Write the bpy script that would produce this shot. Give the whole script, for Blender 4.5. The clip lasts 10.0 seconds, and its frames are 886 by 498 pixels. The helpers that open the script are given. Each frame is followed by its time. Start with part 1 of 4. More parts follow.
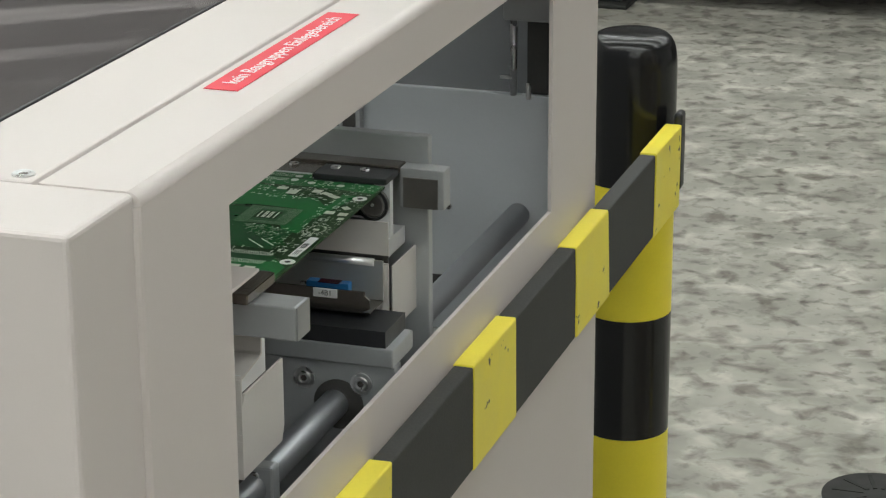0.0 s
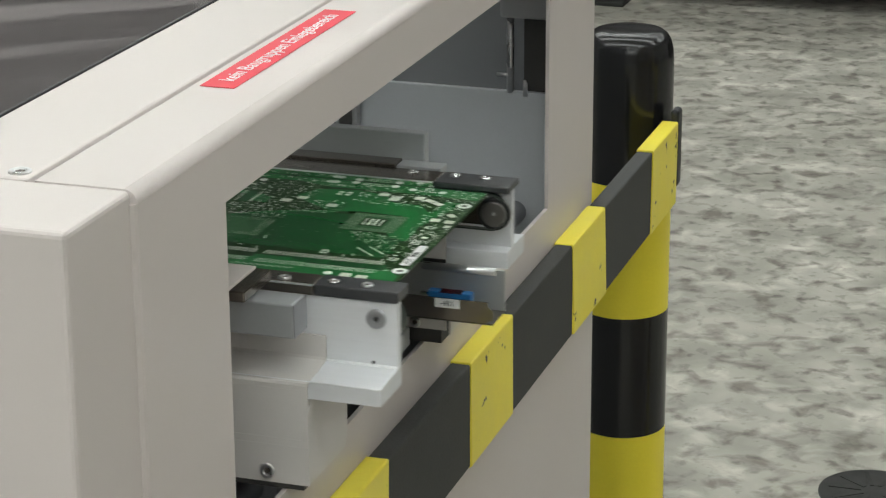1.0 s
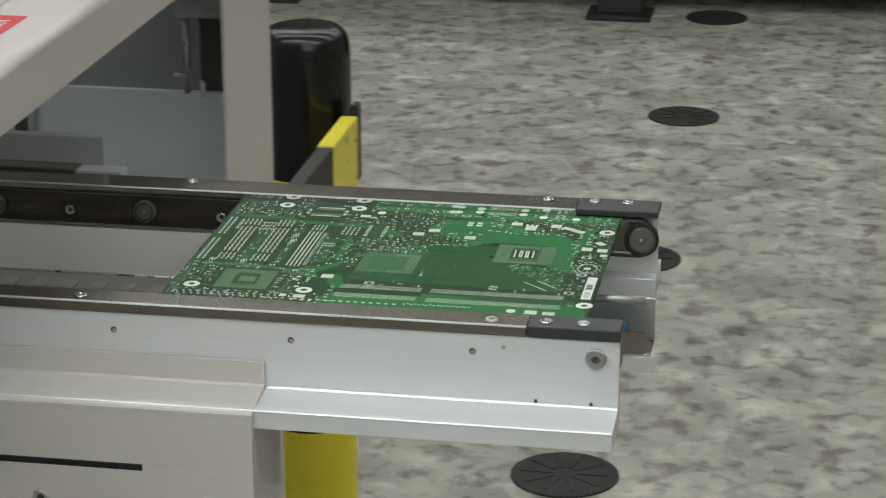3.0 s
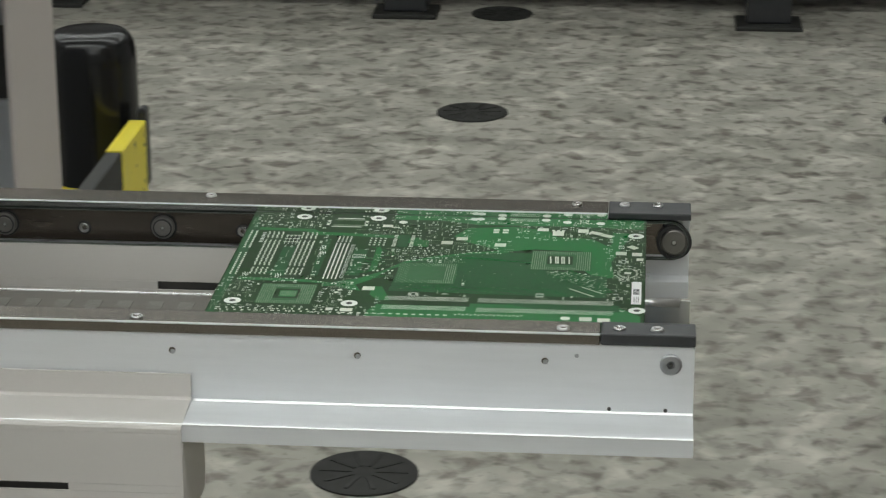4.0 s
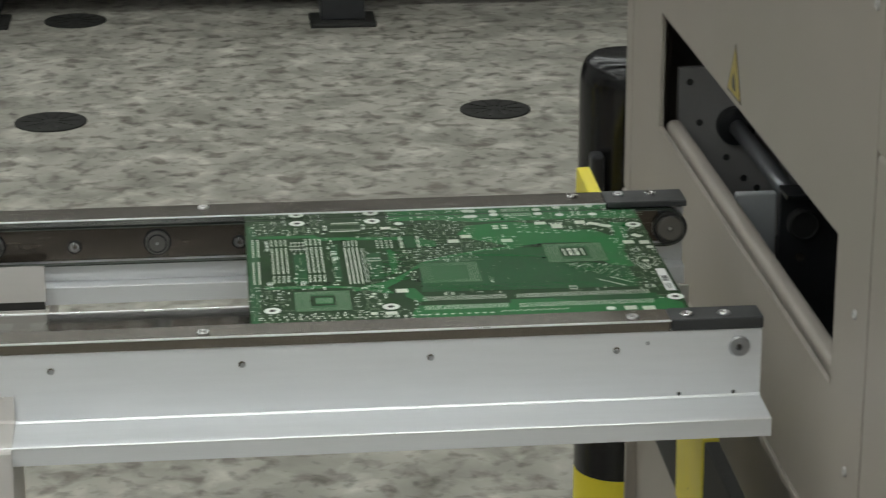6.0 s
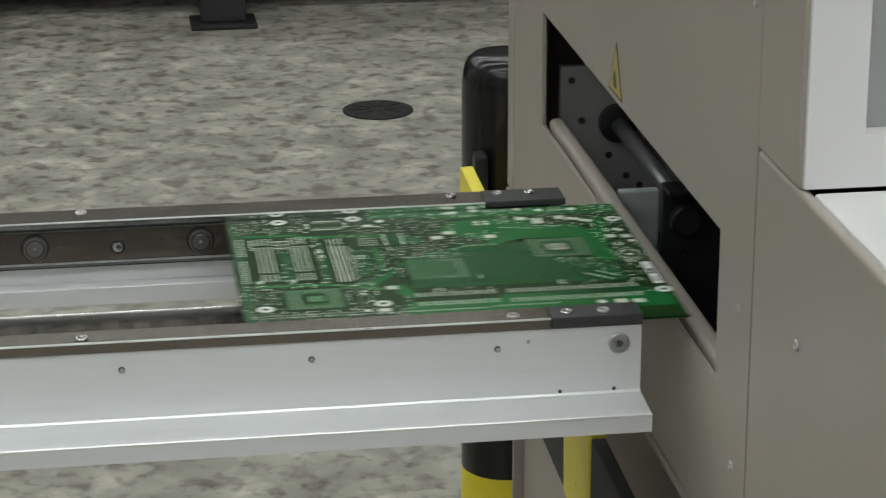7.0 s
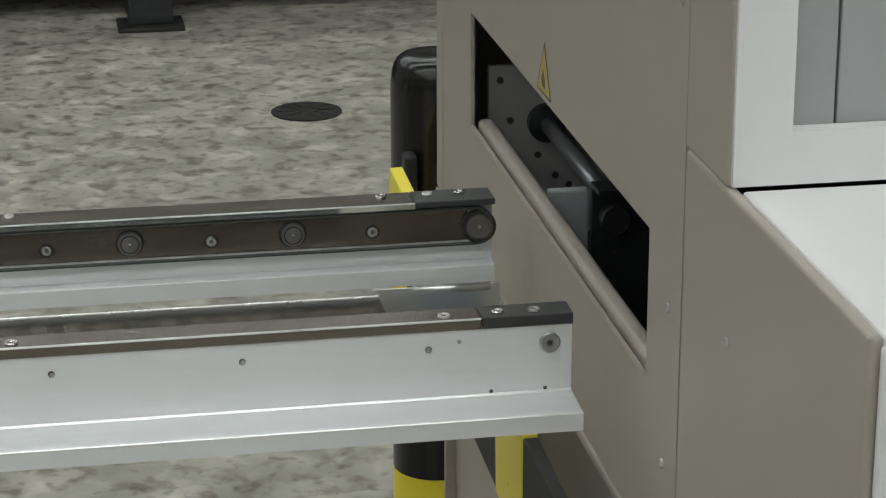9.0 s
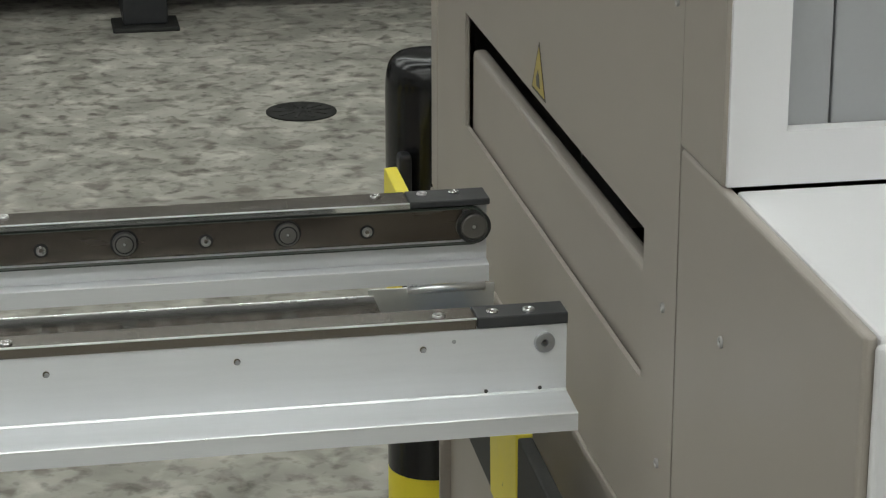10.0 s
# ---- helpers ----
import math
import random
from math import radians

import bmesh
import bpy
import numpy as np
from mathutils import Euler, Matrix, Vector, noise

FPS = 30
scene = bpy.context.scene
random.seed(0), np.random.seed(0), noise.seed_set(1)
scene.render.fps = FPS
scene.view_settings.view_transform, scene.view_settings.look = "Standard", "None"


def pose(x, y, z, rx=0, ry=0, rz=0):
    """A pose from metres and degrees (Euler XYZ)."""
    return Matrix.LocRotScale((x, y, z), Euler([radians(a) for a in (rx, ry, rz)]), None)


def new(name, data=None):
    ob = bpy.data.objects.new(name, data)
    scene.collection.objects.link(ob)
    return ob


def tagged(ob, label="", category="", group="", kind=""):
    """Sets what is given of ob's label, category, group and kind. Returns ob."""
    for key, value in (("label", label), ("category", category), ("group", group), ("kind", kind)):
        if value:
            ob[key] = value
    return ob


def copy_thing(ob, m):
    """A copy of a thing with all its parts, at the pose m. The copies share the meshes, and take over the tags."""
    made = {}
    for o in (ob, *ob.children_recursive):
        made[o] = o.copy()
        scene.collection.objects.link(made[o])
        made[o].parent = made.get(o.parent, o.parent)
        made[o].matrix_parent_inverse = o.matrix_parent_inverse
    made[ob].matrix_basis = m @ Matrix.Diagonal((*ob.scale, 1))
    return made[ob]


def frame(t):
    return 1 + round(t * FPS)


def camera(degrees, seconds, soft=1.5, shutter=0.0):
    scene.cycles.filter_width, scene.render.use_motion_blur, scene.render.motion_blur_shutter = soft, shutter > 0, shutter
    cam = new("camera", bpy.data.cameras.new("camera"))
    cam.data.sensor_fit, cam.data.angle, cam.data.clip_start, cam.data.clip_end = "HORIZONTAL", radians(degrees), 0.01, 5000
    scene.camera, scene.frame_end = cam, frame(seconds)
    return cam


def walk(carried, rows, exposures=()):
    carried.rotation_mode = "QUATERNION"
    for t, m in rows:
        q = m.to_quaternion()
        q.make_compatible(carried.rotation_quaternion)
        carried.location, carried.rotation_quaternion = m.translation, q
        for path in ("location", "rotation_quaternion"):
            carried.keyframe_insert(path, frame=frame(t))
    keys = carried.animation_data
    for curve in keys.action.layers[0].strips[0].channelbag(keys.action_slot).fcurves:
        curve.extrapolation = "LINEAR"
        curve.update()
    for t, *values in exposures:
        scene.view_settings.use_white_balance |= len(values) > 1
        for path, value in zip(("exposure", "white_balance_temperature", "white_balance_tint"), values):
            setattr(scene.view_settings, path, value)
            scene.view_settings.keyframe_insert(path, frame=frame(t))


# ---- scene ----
EYE = (0.0898, -1.2228, 1.4146)
cam = camera(20.9, 10.0, soft=1.25, shutter=0.5)


def aim(yaw, pitch, roll):
    """The camera on its stand, turned to the right by yaw and down by pitch."""
    return pose(*EYE, 0, 0, -yaw) @ pose(0, 0, 0, 90 - pitch) @ pose(0, 0, 0, 0, 0, roll)


PAN = [
    (0.0, -18.181, 18.546, -0.294), (0.5, -18.201, 18.561, -0.30), (1.0, -18.101, 18.612, -0.299),
    (1.5, -16.664, 18.640, -0.285), (2.0, -14.783, 18.667, -0.255), (2.5, -12.542, 18.687, -0.235),
    (3.0, -10.180, 18.713, -0.214), (4.5, -2.274, 18.751, -0.170), (5.0, 0.400, 18.752, -0.20),
    (5.5, 3.077, 18.760, -0.22), (6.0, 5.365, 18.760, -0.20), (7.5, 9.104, 18.749, -0.120),
    (8.0, 9.659, 18.745, -0.110), (8.5, 9.876, 18.738, -0.105), (9.0, 10.026, 18.739, -0.094),
    (9.5, 10.109, 18.742, -0.084), (10.0, 10.158, 18.740, -0.070),
]
walk(cam, [(t, aim(y, p, r)) for t, y, p, r in PAN], exposures=[(0.0, 0.46), (1.2, 0.44), (2.5, 0.13), (4.5, -0.05), (6.0, -0.05), (7.5, 0.0), (10.0, 0.01)])

# ---- light: a closed hall, added unseen, under invented rows of white ceiling lamps ----
world = bpy.data.worlds.new("world")
scene.world = world
world.use_nodes = True
world.node_tree.nodes["Background"].inputs[0].default_value = (0.9, 0.95, 1.0, 1)
world.node_tree.nodes["Background"].inputs[1].default_value = 0.05


# ---- materials ----
def mat(name, base, rough=0.5, metal=0.0, var=0.08, scale=30.0, bump=0.05, stretch=(1, 1, 1), fine=400.0, spec=0.5, coat=0.0):
    m = bpy.data.materials.new(name)
    m.use_nodes = True
    nt = m.node_tree
    N, L = nt.nodes, nt.links
    b = N["Principled BSDF"]
    b.inputs["Roughness"].default_value = rough
    b.inputs["Metallic"].default_value = metal
    b.inputs["Specular IOR Level"].default_value = spec
    b.inputs["Coat Weight"].default_value = coat
    tc = N.new("ShaderNodeTexCoord")
    mp = N.new("ShaderNodeMapping")
    mp.inputs["Scale"].default_value = stretch
    L.new(tc.outputs["Object"], mp.inputs[0])
    n1 = N.new("ShaderNodeTexNoise")
    n1.inputs["Scale"].default_value = scale
    n1.inputs["Detail"].default_value = 5
    n2 = N.new("ShaderNodeTexNoise")
    n2.inputs["Scale"].default_value = fine
    n2.inputs["Detail"].default_value = 3
    L.new(mp.outputs[0], n1.inputs[0])
    L.new(mp.outputs[0], n2.inputs[0])
    mix = N.new("ShaderNodeMath")
    mix.operation = "MULTIPLY_ADD"
    L.new(n2.outputs[0], mix.inputs[0])
    mix.inputs[1].default_value = 0.4
    L.new(n1.outputs[0], mix.inputs[2])
    rng = N.new("ShaderNodeMapRange")
    rng.inputs[1].default_value, rng.inputs[2].default_value = 0.35, 1.05
    rng.inputs[3].default_value, rng.inputs[4].default_value = 1 - var, 1 + var
    L.new(mix.outputs[0], rng.inputs[0])
    sc = N.new("ShaderNodeVectorMath")
    sc.operation = "SCALE"
    sc.inputs[0].default_value = base[:3]
    L.new(rng.outputs[0], sc.inputs["Scale"])
    L.new(sc.outputs[0], b.inputs["Base Color"])
    rr = N.new("ShaderNodeMapRange")
    rr.inputs[1].default_value, rr.inputs[2].default_value = 0.3, 0.9
    rr.inputs[3].default_value, rr.inputs[4].default_value = max(0.02, rough - 0.07), min(1, rough + 0.09)
    L.new(n1.outputs[0], rr.inputs[0])
    L.new(rr.outputs[0], b.inputs["Roughness"])
    if bump:
        bp = N.new("ShaderNodeBump")
        bp.inputs["Strength"].default_value = bump
        bp.inputs["Distance"].default_value = 0.001
        L.new(n2.outputs[0], bp.inputs["Height"])
        L.new(bp.outputs[0], b.inputs["Normal"])
    return m


PAINT = mat("powder_coat_cream", (0.60, 0.545, 0.522), 0.42, 0, 0.03, 8, 0.06, fine=900)
TAUPE = mat("powder_coat_taupe", (0.375, 0.338, 0.297), 0.45, 0, 0.03, 8, 0.06, fine=900)
WHITE = mat("powder_coat_white", (0.74, 0.73, 0.74), 0.42, 0, 0.02, 8, 0.05, fine=900)
PANELGREY = mat("grey_panel", (0.36, 0.365, 0.37), 0.5, 0, 0.04, 8, 0.04)
ALU = mat("anodised_aluminium", (0.785, 0.795, 0.815), 0.48, 0.30, 0.04, 20, 0.04, (1, 12, 12), 300)
ALU_DARK = mat("machined_aluminium", (0.42, 0.43, 0.45), 0.38, 0.8, 0.07, 40, 0.05, (1, 8, 8), 300)
STEEL = mat("brown_polished_steel", (0.23, 0.205, 0.18), 0.24, 0.9, 0.12, 25, 0.03, (1, 10, 10), 500)
CHROME = mat("bright_steel", (0.66, 0.66, 0.66), 0.30, 1.0, 0.06, 60, 0.02)
BLACKPL = mat("black_plastic", (0.022, 0.023, 0.026), 0.42, 0, 0.2, 60, 0.05)
CAPPL = mat("dark_grey_plastic", (0.042, 0.044, 0.047), 0.40, 0, 0.15, 60, 0.05)
RUBBER = mat("rubber_and_recess_black", (0.02, 0.02, 0.02), 0.55, 0, 0.2, 60, 0.05)
BLACKGLOSS = mat("glossy_black_paint", (0.012, 0.012, 0.013), 0.22, 0, 0.2, 12, 0.04, fine=120)
YELLOW = mat("yellow_paint", (0.86, 0.72, 0.045), 0.45, 0, 0.06, 20, 0.05)
FOAMBLACK = mat("black_foam", (0.046, 0.046, 0.044), 0.75, 0, 0.42, 30, 0.12)
RED = mat("red_label", (0.72, 0.035, 0.06), 0.45, 0, 0.04, 30, 0.0)
INK = mat("white_print", (0.82, 0.82, 0.82), 0.5, 0, 0.03, 30, 0.0)
# near-black for the shade in holes, gaps and interiors, lifted for lens veil
DARK = mat("recess_shade", (0.055, 0.053, 0.05), 0.6, 0, 0.15, 20, 0.05)
WHEELM = mat("turned_steel", (0.24, 0.232, 0.222), 0.34, 0.9, 0.1, 60, 0.03)
WALLM = mat("hall_wall_paint", (0.45, 0.44, 0.43), 0.7, 0, 0.05, 2, 0.05)


def mesh_of(bm, name, m):
    me = bpy.data.meshes.new(name)
    bm.normal_update()
    bm.to_mesh(me)
    bm.free()
    if m:
        me.materials.append(m)
    return me


def part(name, bm, m, parent, label=""):
    ob = new(name, mesh_of(bm, name, m))
    if parent:
        ob.parent = parent
    return tagged(ob, label)


def thing(name, label, category, group="", kind="", at=(0, 0, 0)):
    ob = new(name)
    ob.empty_display_size = 0.05
    ob.location = at
    return tagged(ob, label, category, group, kind)


def solo(name, bm, m, label, category="", group="", kind=""):
    return tagged(new(name, mesh_of(bm, name, m)), label, category, group, kind)


def add(bm, src):
    """Joins src into bm."""
    vs = [bm.verts.new(v.co) for v in src.verts]
    src.verts.index_update()
    for f in src.faces:
        g = bm.faces.new([vs[v.index] for v in f.verts])
        g.smooth = f.smooth
    src.free()
    return bm


def box(x0, x1, y0, y1, z0, z1, bevel=0.0, seg=2, bm=None):
    b = bmesh.new()
    bmesh.ops.create_cube(b, size=1)
    for v in b.verts:
        v.co = Vector((x0 if v.co.x < 0 else x1, y0 if v.co.y < 0 else y1, z0 if v.co.z < 0 else z1))
    if bevel:
        bmesh.ops.bevel(b, geom=b.edges[:], offset=bevel, segments=seg, affect="EDGES", profile=0.5)
    return add(bm, b) if bm else b


def prism(points, axis, a, b, bevel=0.0, seg=2, bm=None):
    """An outline drawn in the two other axes, drawn out along axis from a to b."""
    q = bmesh.new()

    def at(p, h):
        return {"x": (h, p[0], p[1]), "y": (p[0], h, p[1]), "z": (p[0], p[1], h)}[axis]

    lo = [q.verts.new(at(p, a)) for p in points]
    hi = [q.verts.new(at(p, b)) for p in points]
    q.faces.new(lo), q.faces.new(hi[::-1])
    n = len(points)
    for i in range(n):
        q.faces.new([lo[i], hi[i], hi[(i + 1) % n], lo[(i + 1) % n]])
    bmesh.ops.recalc_face_normals(q, faces=q.faces[:])
    if bevel:
        bmesh.ops.bevel(q, geom=q.edges[:], offset=bevel, segments=seg, affect="EDGES", profile=0.5)
    return add(bm, q) if bm else q


def lathe(profile, axis, centre, seg=32, bm=None):
    """A body of revolution: (radius, height) pairs along axis through centre."""
    q = bmesh.new()
    rings = []
    for r, h in profile:
        ring = []
        for i in range(seg):
            a = 2 * math.pi * i / seg
            c, s = r * math.cos(a), r * math.sin(a)
            p = {"x": (h, c, s), "y": (c, h, s), "z": (c, s, h)}[axis]
            ring.append(q.verts.new(Vector(p) + Vector(centre)))
        rings.append(ring)
    for lo, hi in zip(rings, rings[1:]):
        for i in range(seg):
            f = q.faces.new([lo[i], lo[(i + 1) % seg], hi[(i + 1) % seg], hi[i]])
            f.smooth = True
    q.faces.new(rings[0]), q.faces.new(rings[-1])
    bmesh.ops.recalc_face_normals(q, faces=q.faces[:])
    for e in q.edges:
        if len(e.link_faces) == 2 and e.calc_face_angle(0) > 0.6:
            e.smooth = False
    return add(bm, q) if bm else q


def rod(p, q, r, seg=20, bm=None):
    """A round bar from p to q."""
    b = bmesh.new()
    d = Vector(q) - Vector(p)
    m = Matrix.Translation((Vector(p) + Vector(q)) / 2) @ d.to_track_quat("Z", "Y").to_matrix().to_4x4()
    bmesh.ops.create_cone(b, cap_ends=True, segments=seg, radius1=r, radius2=r, depth=d.length, matrix=m)
    for f in b.faces:
        f.smooth = len(f.verts) == 4
    return add(bm, b) if bm else b


def ring_frame(outer, inner, axis, a, b, bm=None):
    """A flat plate with a rectangular hole; outer and inner are (u0, u1, v0, v1)."""
    q = bmesh.new()

    def loop(r, h):
        pts = [(r[0], r[2]), (r[1], r[2]), (r[1], r[3]), (r[0], r[3])]
        return [q.verts.new({"x": (h, p[0], p[1]), "y": (p[0], h, p[1]), "z": (p[0], p[1], h)}[axis]) for p in pts]

    oa, ia, ob, ib = loop(outer, a), loop(inner, a), loop(outer, b), loop(inner, b)
    for i in range(4):
        j = (i + 1) % 4
        q.faces.new([oa[i], oa[j], ia[j], ia[i]])
        q.faces.new([ob[i], ob[j], ib[j], ib[i]])
        q.faces.new([oa[i], oa[j], ob[j], ob[i]])
        q.faces.new([ia[i], ia[j], ib[j], ib[i]])
    bmesh.ops.recalc_face_normals(q, faces=q.faces[:])
    return add(bm, q) if bm else q
# ---- hall ----
def floor_material():
    m = bpy.data.materials.new("marbled_vinyl")
    m.use_nodes = True
    N, L = m.node_tree.nodes, m.node_tree.links
    b = N["Principled BSDF"]
    tc = N.new("ShaderNodeTexCoord")

    def noisy(scale, stretch, detail=6, dist=0.0):
        mp = N.new("ShaderNodeMapping")
        mp.inputs["Scale"].default_value = stretch
        L.new(tc.outputs["Object"], mp.inputs[0])
        n = N.new("ShaderNodeTexNoise")
        n.inputs["Scale"].default_value = scale
        n.inputs["Detail"].default_value = detail
        n.inputs["Distortion"].default_value = dist
        L.new(mp.outputs[0], n.inputs[0])
        return n.outputs[0]

    def ramp(src, stops):
        r = N.new("ShaderNodeValToRGB")
        el = r.color_ramp.elements
        for i, (p, c) in enumerate(stops):
            e = el[i] if i < 2 else el.new(p)
            e.position, e.color = p, (*c, 1)
        L.new(src, r.inputs[0])
        return r.outputs[0]

    def mixed(kind, fac, a, c):
        mx = N.new("ShaderNodeMixRGB")
        mx.blend_type = kind
        if isinstance(fac, float):
            mx.inputs[0].default_value = fac
        else:
            L.new(fac, mx.inputs[0])
        L.new(a, mx.inputs[1]), L.new(c, mx.inputs[2])
        return mx.outputs[0]

    ground = ramp(noisy(7, (1, 1.0, 1), 7, 0.4), [(0.32, (0.250, 0.240, 0.207)), (0.66, (0.420, 0.402, 0.353))])
    streak = ramp(noisy(21, (1, 1.0, 1), 4, 0.4), [(0.34, (0.32, 0.28, 0.26)), (0.50, (1, 1, 1))])
    speck = ramp(noisy(42, (1, 1.0, 1), 3, 0.3), [(0.35, (0.34, 0.34, 0.31)), (0.43, (1, 1, 1))])
    light = ramp(noisy(13, (1, 1.0, 1), 5, 0.4), [(0.52, (0, 0, 0)), (0.70, (0.17, 0.165, 0.15))])
    c = mixed("MULTIPLY", 0.72, ground, streak)
    c = mixed("MULTIPLY", 0.38, c, speck)
    c = mixed("ADD", 1.0, c, light)
    L.new(c, b.inputs["Base Color"])
    b.inputs["Roughness"].default_value = 0.5
    return m


FLOORM = floor_material()
solo("floor", box(-5, 6, -9, 13, -0.1, 0), FLOORM, "pale marbled grey-green vinyl floor with dark flecks", kind="structure")
for nm, bx in (("wall_north", (-5, 6, 13, 13.2, 0, 3.6)), ("wall_south", (-5, 6, -9.2, -9, 0, 3.6)),
               ("wall_west", (-5.2, -5, -9, 13, 0, 3.6)), ("wall_east", (6, 6.2, -9, 13, 0, 3.6))):
    solo(nm, box(*bx), WALLM, "painted factory hall wall", kind="structure")
CEILM = mat("ceiling_panel", (0.7, 0.7, 0.68), 0.8, 0, 0.03, 3, 0.02)
solo("ceiling", box(-5, 6, -9, 13, 3.6, 3.7), CEILM, "pale suspended ceiling", kind="structure")

LAMP = bpy.data.materials.new("lamp_tube")
LAMP.use_nodes = True
em = LAMP.node_tree.nodes["Principled BSDF"]
em.inputs["Base Color"].default_value = (0.9, 0.9, 0.9, 1)
em.inputs["Emission Color"].default_value = (0.95, 1.0, 0.97, 1)
em.inputs["Emission Strength"].default_value = 7.5


def ceiling_lamp(x, y):
    th = thing("ceiling_lamp", "unseen long white ceiling lamp, switched on", "ceiling lamp", "ceiling lamps", at=(x, y, 3.6))
    part("housing", box(-0.75, 0.75, -0.17, 0.17, -0.06, -0.001, 0.006), WHITE, th)
    part("diffuser", box(-0.73, 0.73, -0.15, 0.15, -0.075, -0.062, 0.004), LAMP, th, "glowing white diffuser")
    return th


lamp0 = ceiling_lamp(-3.4, -2.6)
# unseen lamps, rows laid out to give the rail edges continuous highlights
for ly in (-7.0, -4.8, -2.6, -0.95, 1.4, 3.4, 5.3):
    for lx in (-3.4, -1.85, -0.3, 1.25, 2.8):
        if (lx, ly) != (-3.4, -2.6):
            copy_thing(lamp0, pose(lx, ly, 3.6))

GRILLE = mat("dark_floor_outlet", (0.018, 0.018, 0.016), 0.65, 0, 0.2, 40, 0.05)


def floor_outlet(x, y):
    th = thing("floor_outlet", "round black air outlet set flush in the floor", "floor outlet", "floor outlets", at=(x, y, 0))
    part("plate", lathe([(0.078, 0.0), (0.078, 0.003), (0.072, 0.0045), (0.001, 0.0045)], "z", (0, 0, 0), 40), GRILLE, th)
    for i in range(10):
        a = i * math.pi / 5
        bm = box(0.018, 0.064, -0.003, 0.003, 0.0045, 0.0055)
        bmesh.ops.rotate(bm, verts=bm.verts, cent=(0, 0, 0), matrix=Matrix.Rotation(a, 3, "Z"))
        part("fin", bm, GRILLE, th)
    return th


out0 = floor_outlet(-0.287, 3.862)
for x, y in ((0.684, 3.862), (-0.298, 1.918), (0.666, 2.89), (-0.29, 2.89), (-0.281, 4.815), (-1.26, 3.86), (0.68, 1.92)):
    copy_thing(out0, pose(x, y, 0))

# far equipment on black feet
FARDARK = mat("dark_machine_paint", (0.03, 0.024, 0.022), 0.5, 0, 0.2, 5, 0.05)
far = thing("far_machine", "dark long machine on black feet across the aisle", "machine")
part("body", box(-3.2, 3.4, 4.86, 5.9, 0.10, 1.5, 0.01), FARDARK, far)
for fx, fy in ((-1.46, 4.80), (-0.527, 4.735), (0.395, 4.67), (1.32, 4.61)):
    part("foot", box(fx - 0.056, fx + 0.056, fy + 0.035, fy + 0.30, 0.012, 0.20, 0.004), BLACKPL, far)
    part("foot_plate", box(fx - 0.083, fx + 0.083, fy, fy + 0.13, 0.0, 0.012, 0.003), GRILLE, far, "flat dark steel foot plate")


def screw(parent, x, y, z, r, axis, out, m=None, name="screw", label=""):
    """A flat-headed socket screw; out: the way in which its head stands out."""
    prof = [(r, 0), (r, 0.0008 * out), (r * 0.88, 0.0013 * out), (r * 0.64, 0.0013 * out), (r * 0.52, 0.0004 * out), (0.0002, 0.0004 * out)]
    head = part(name, lathe(prof, axis, (x, y, z), 20), m or CHROME, parent, label)
    part("socket", lathe([(r * 0.46, 0.0004 * out), (r * 0.46, 0.0006 * out), (0.0002, 0.0006 * out)], axis, (x, y, z), 6), STEEL, head)
    return head


ALUGREY = mat("dull_aluminium", (0.42, 0.435, 0.445), 0.42, 0.35, 0.05, 20, 0.04)
INNERGREY = mat("blue_grey_sheet", (0.56, 0.58, 0.60), 0.42, 0.2, 0.05, 14, 0.04)
# ---- machine the board leaves ----
XA, SILL, TOPA = -0.396, 0.835, 1.0713
ma = thing("loading_machine", "cream powder-coated machine with an open board hatch", "machine")
GLASSTOP = bpy.data.materials.new("smoked_acrylic")
GLASSTOP.use_nodes = True
gb = GLASSTOP.node_tree.nodes["Principled BSDF"]
gb.inputs["Base Color"].default_value = (0.26, 0.235, 0.23, 1)
gb.inputs["Transmission Weight"].default_value = 0.35
gb.inputs["Roughness"].default_value = 0.1
# pale streaks coloured into the acrylic in place of ceiling lamp reflections
GN, GL = GLASSTOP.node_tree.nodes, GLASSTOP.node_tree.links
gtc, gmp, gno, gra = GN.new("ShaderNodeTexCoord"), GN.new("ShaderNodeMapping"), GN.new("ShaderNodeTexNoise"), GN.new("ShaderNodeValToRGB")
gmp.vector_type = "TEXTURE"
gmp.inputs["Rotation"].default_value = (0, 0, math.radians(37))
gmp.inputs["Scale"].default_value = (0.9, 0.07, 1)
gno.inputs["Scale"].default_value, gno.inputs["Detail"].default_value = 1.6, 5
# dark base tone, then the paler tone of the painted reflections
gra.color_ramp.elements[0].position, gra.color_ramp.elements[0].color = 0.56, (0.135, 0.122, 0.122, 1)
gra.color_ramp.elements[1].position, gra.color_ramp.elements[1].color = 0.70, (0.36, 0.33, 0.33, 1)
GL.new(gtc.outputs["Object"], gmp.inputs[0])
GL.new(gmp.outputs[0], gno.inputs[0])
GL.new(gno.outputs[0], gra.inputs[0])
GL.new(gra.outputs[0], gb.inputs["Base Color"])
part("hatch_frame", ring_frame((-0.2130, 0.612, 0.72, TOPA - 0.007), (-0.106, 0.5325, SILL, 1.033), "x", XA - 0.003, XA), PAINT, ma)
rail = part("top_rail", prism([(XA - 0.055, TOPA - 0.012), (XA - 0.055, TOPA), (XA - 0.007, TOPA)] + [(XA - 0.007 + 0.007 * math.sin(k * math.pi / 16), TOPA - 0.007 + 0.007 * math.cos(k * math.pi / 16)) for k in range(1, 9)] + [(XA - 0.003, TOPA - 0.012)], "y", -0.2130, 0.612), PAINT, ma)
for f in rail.data.polygons:
    f.use_smooth = abs(f.normal.y) < 0.5 and f.normal.x > 0.02 and f.normal.z > 0.02
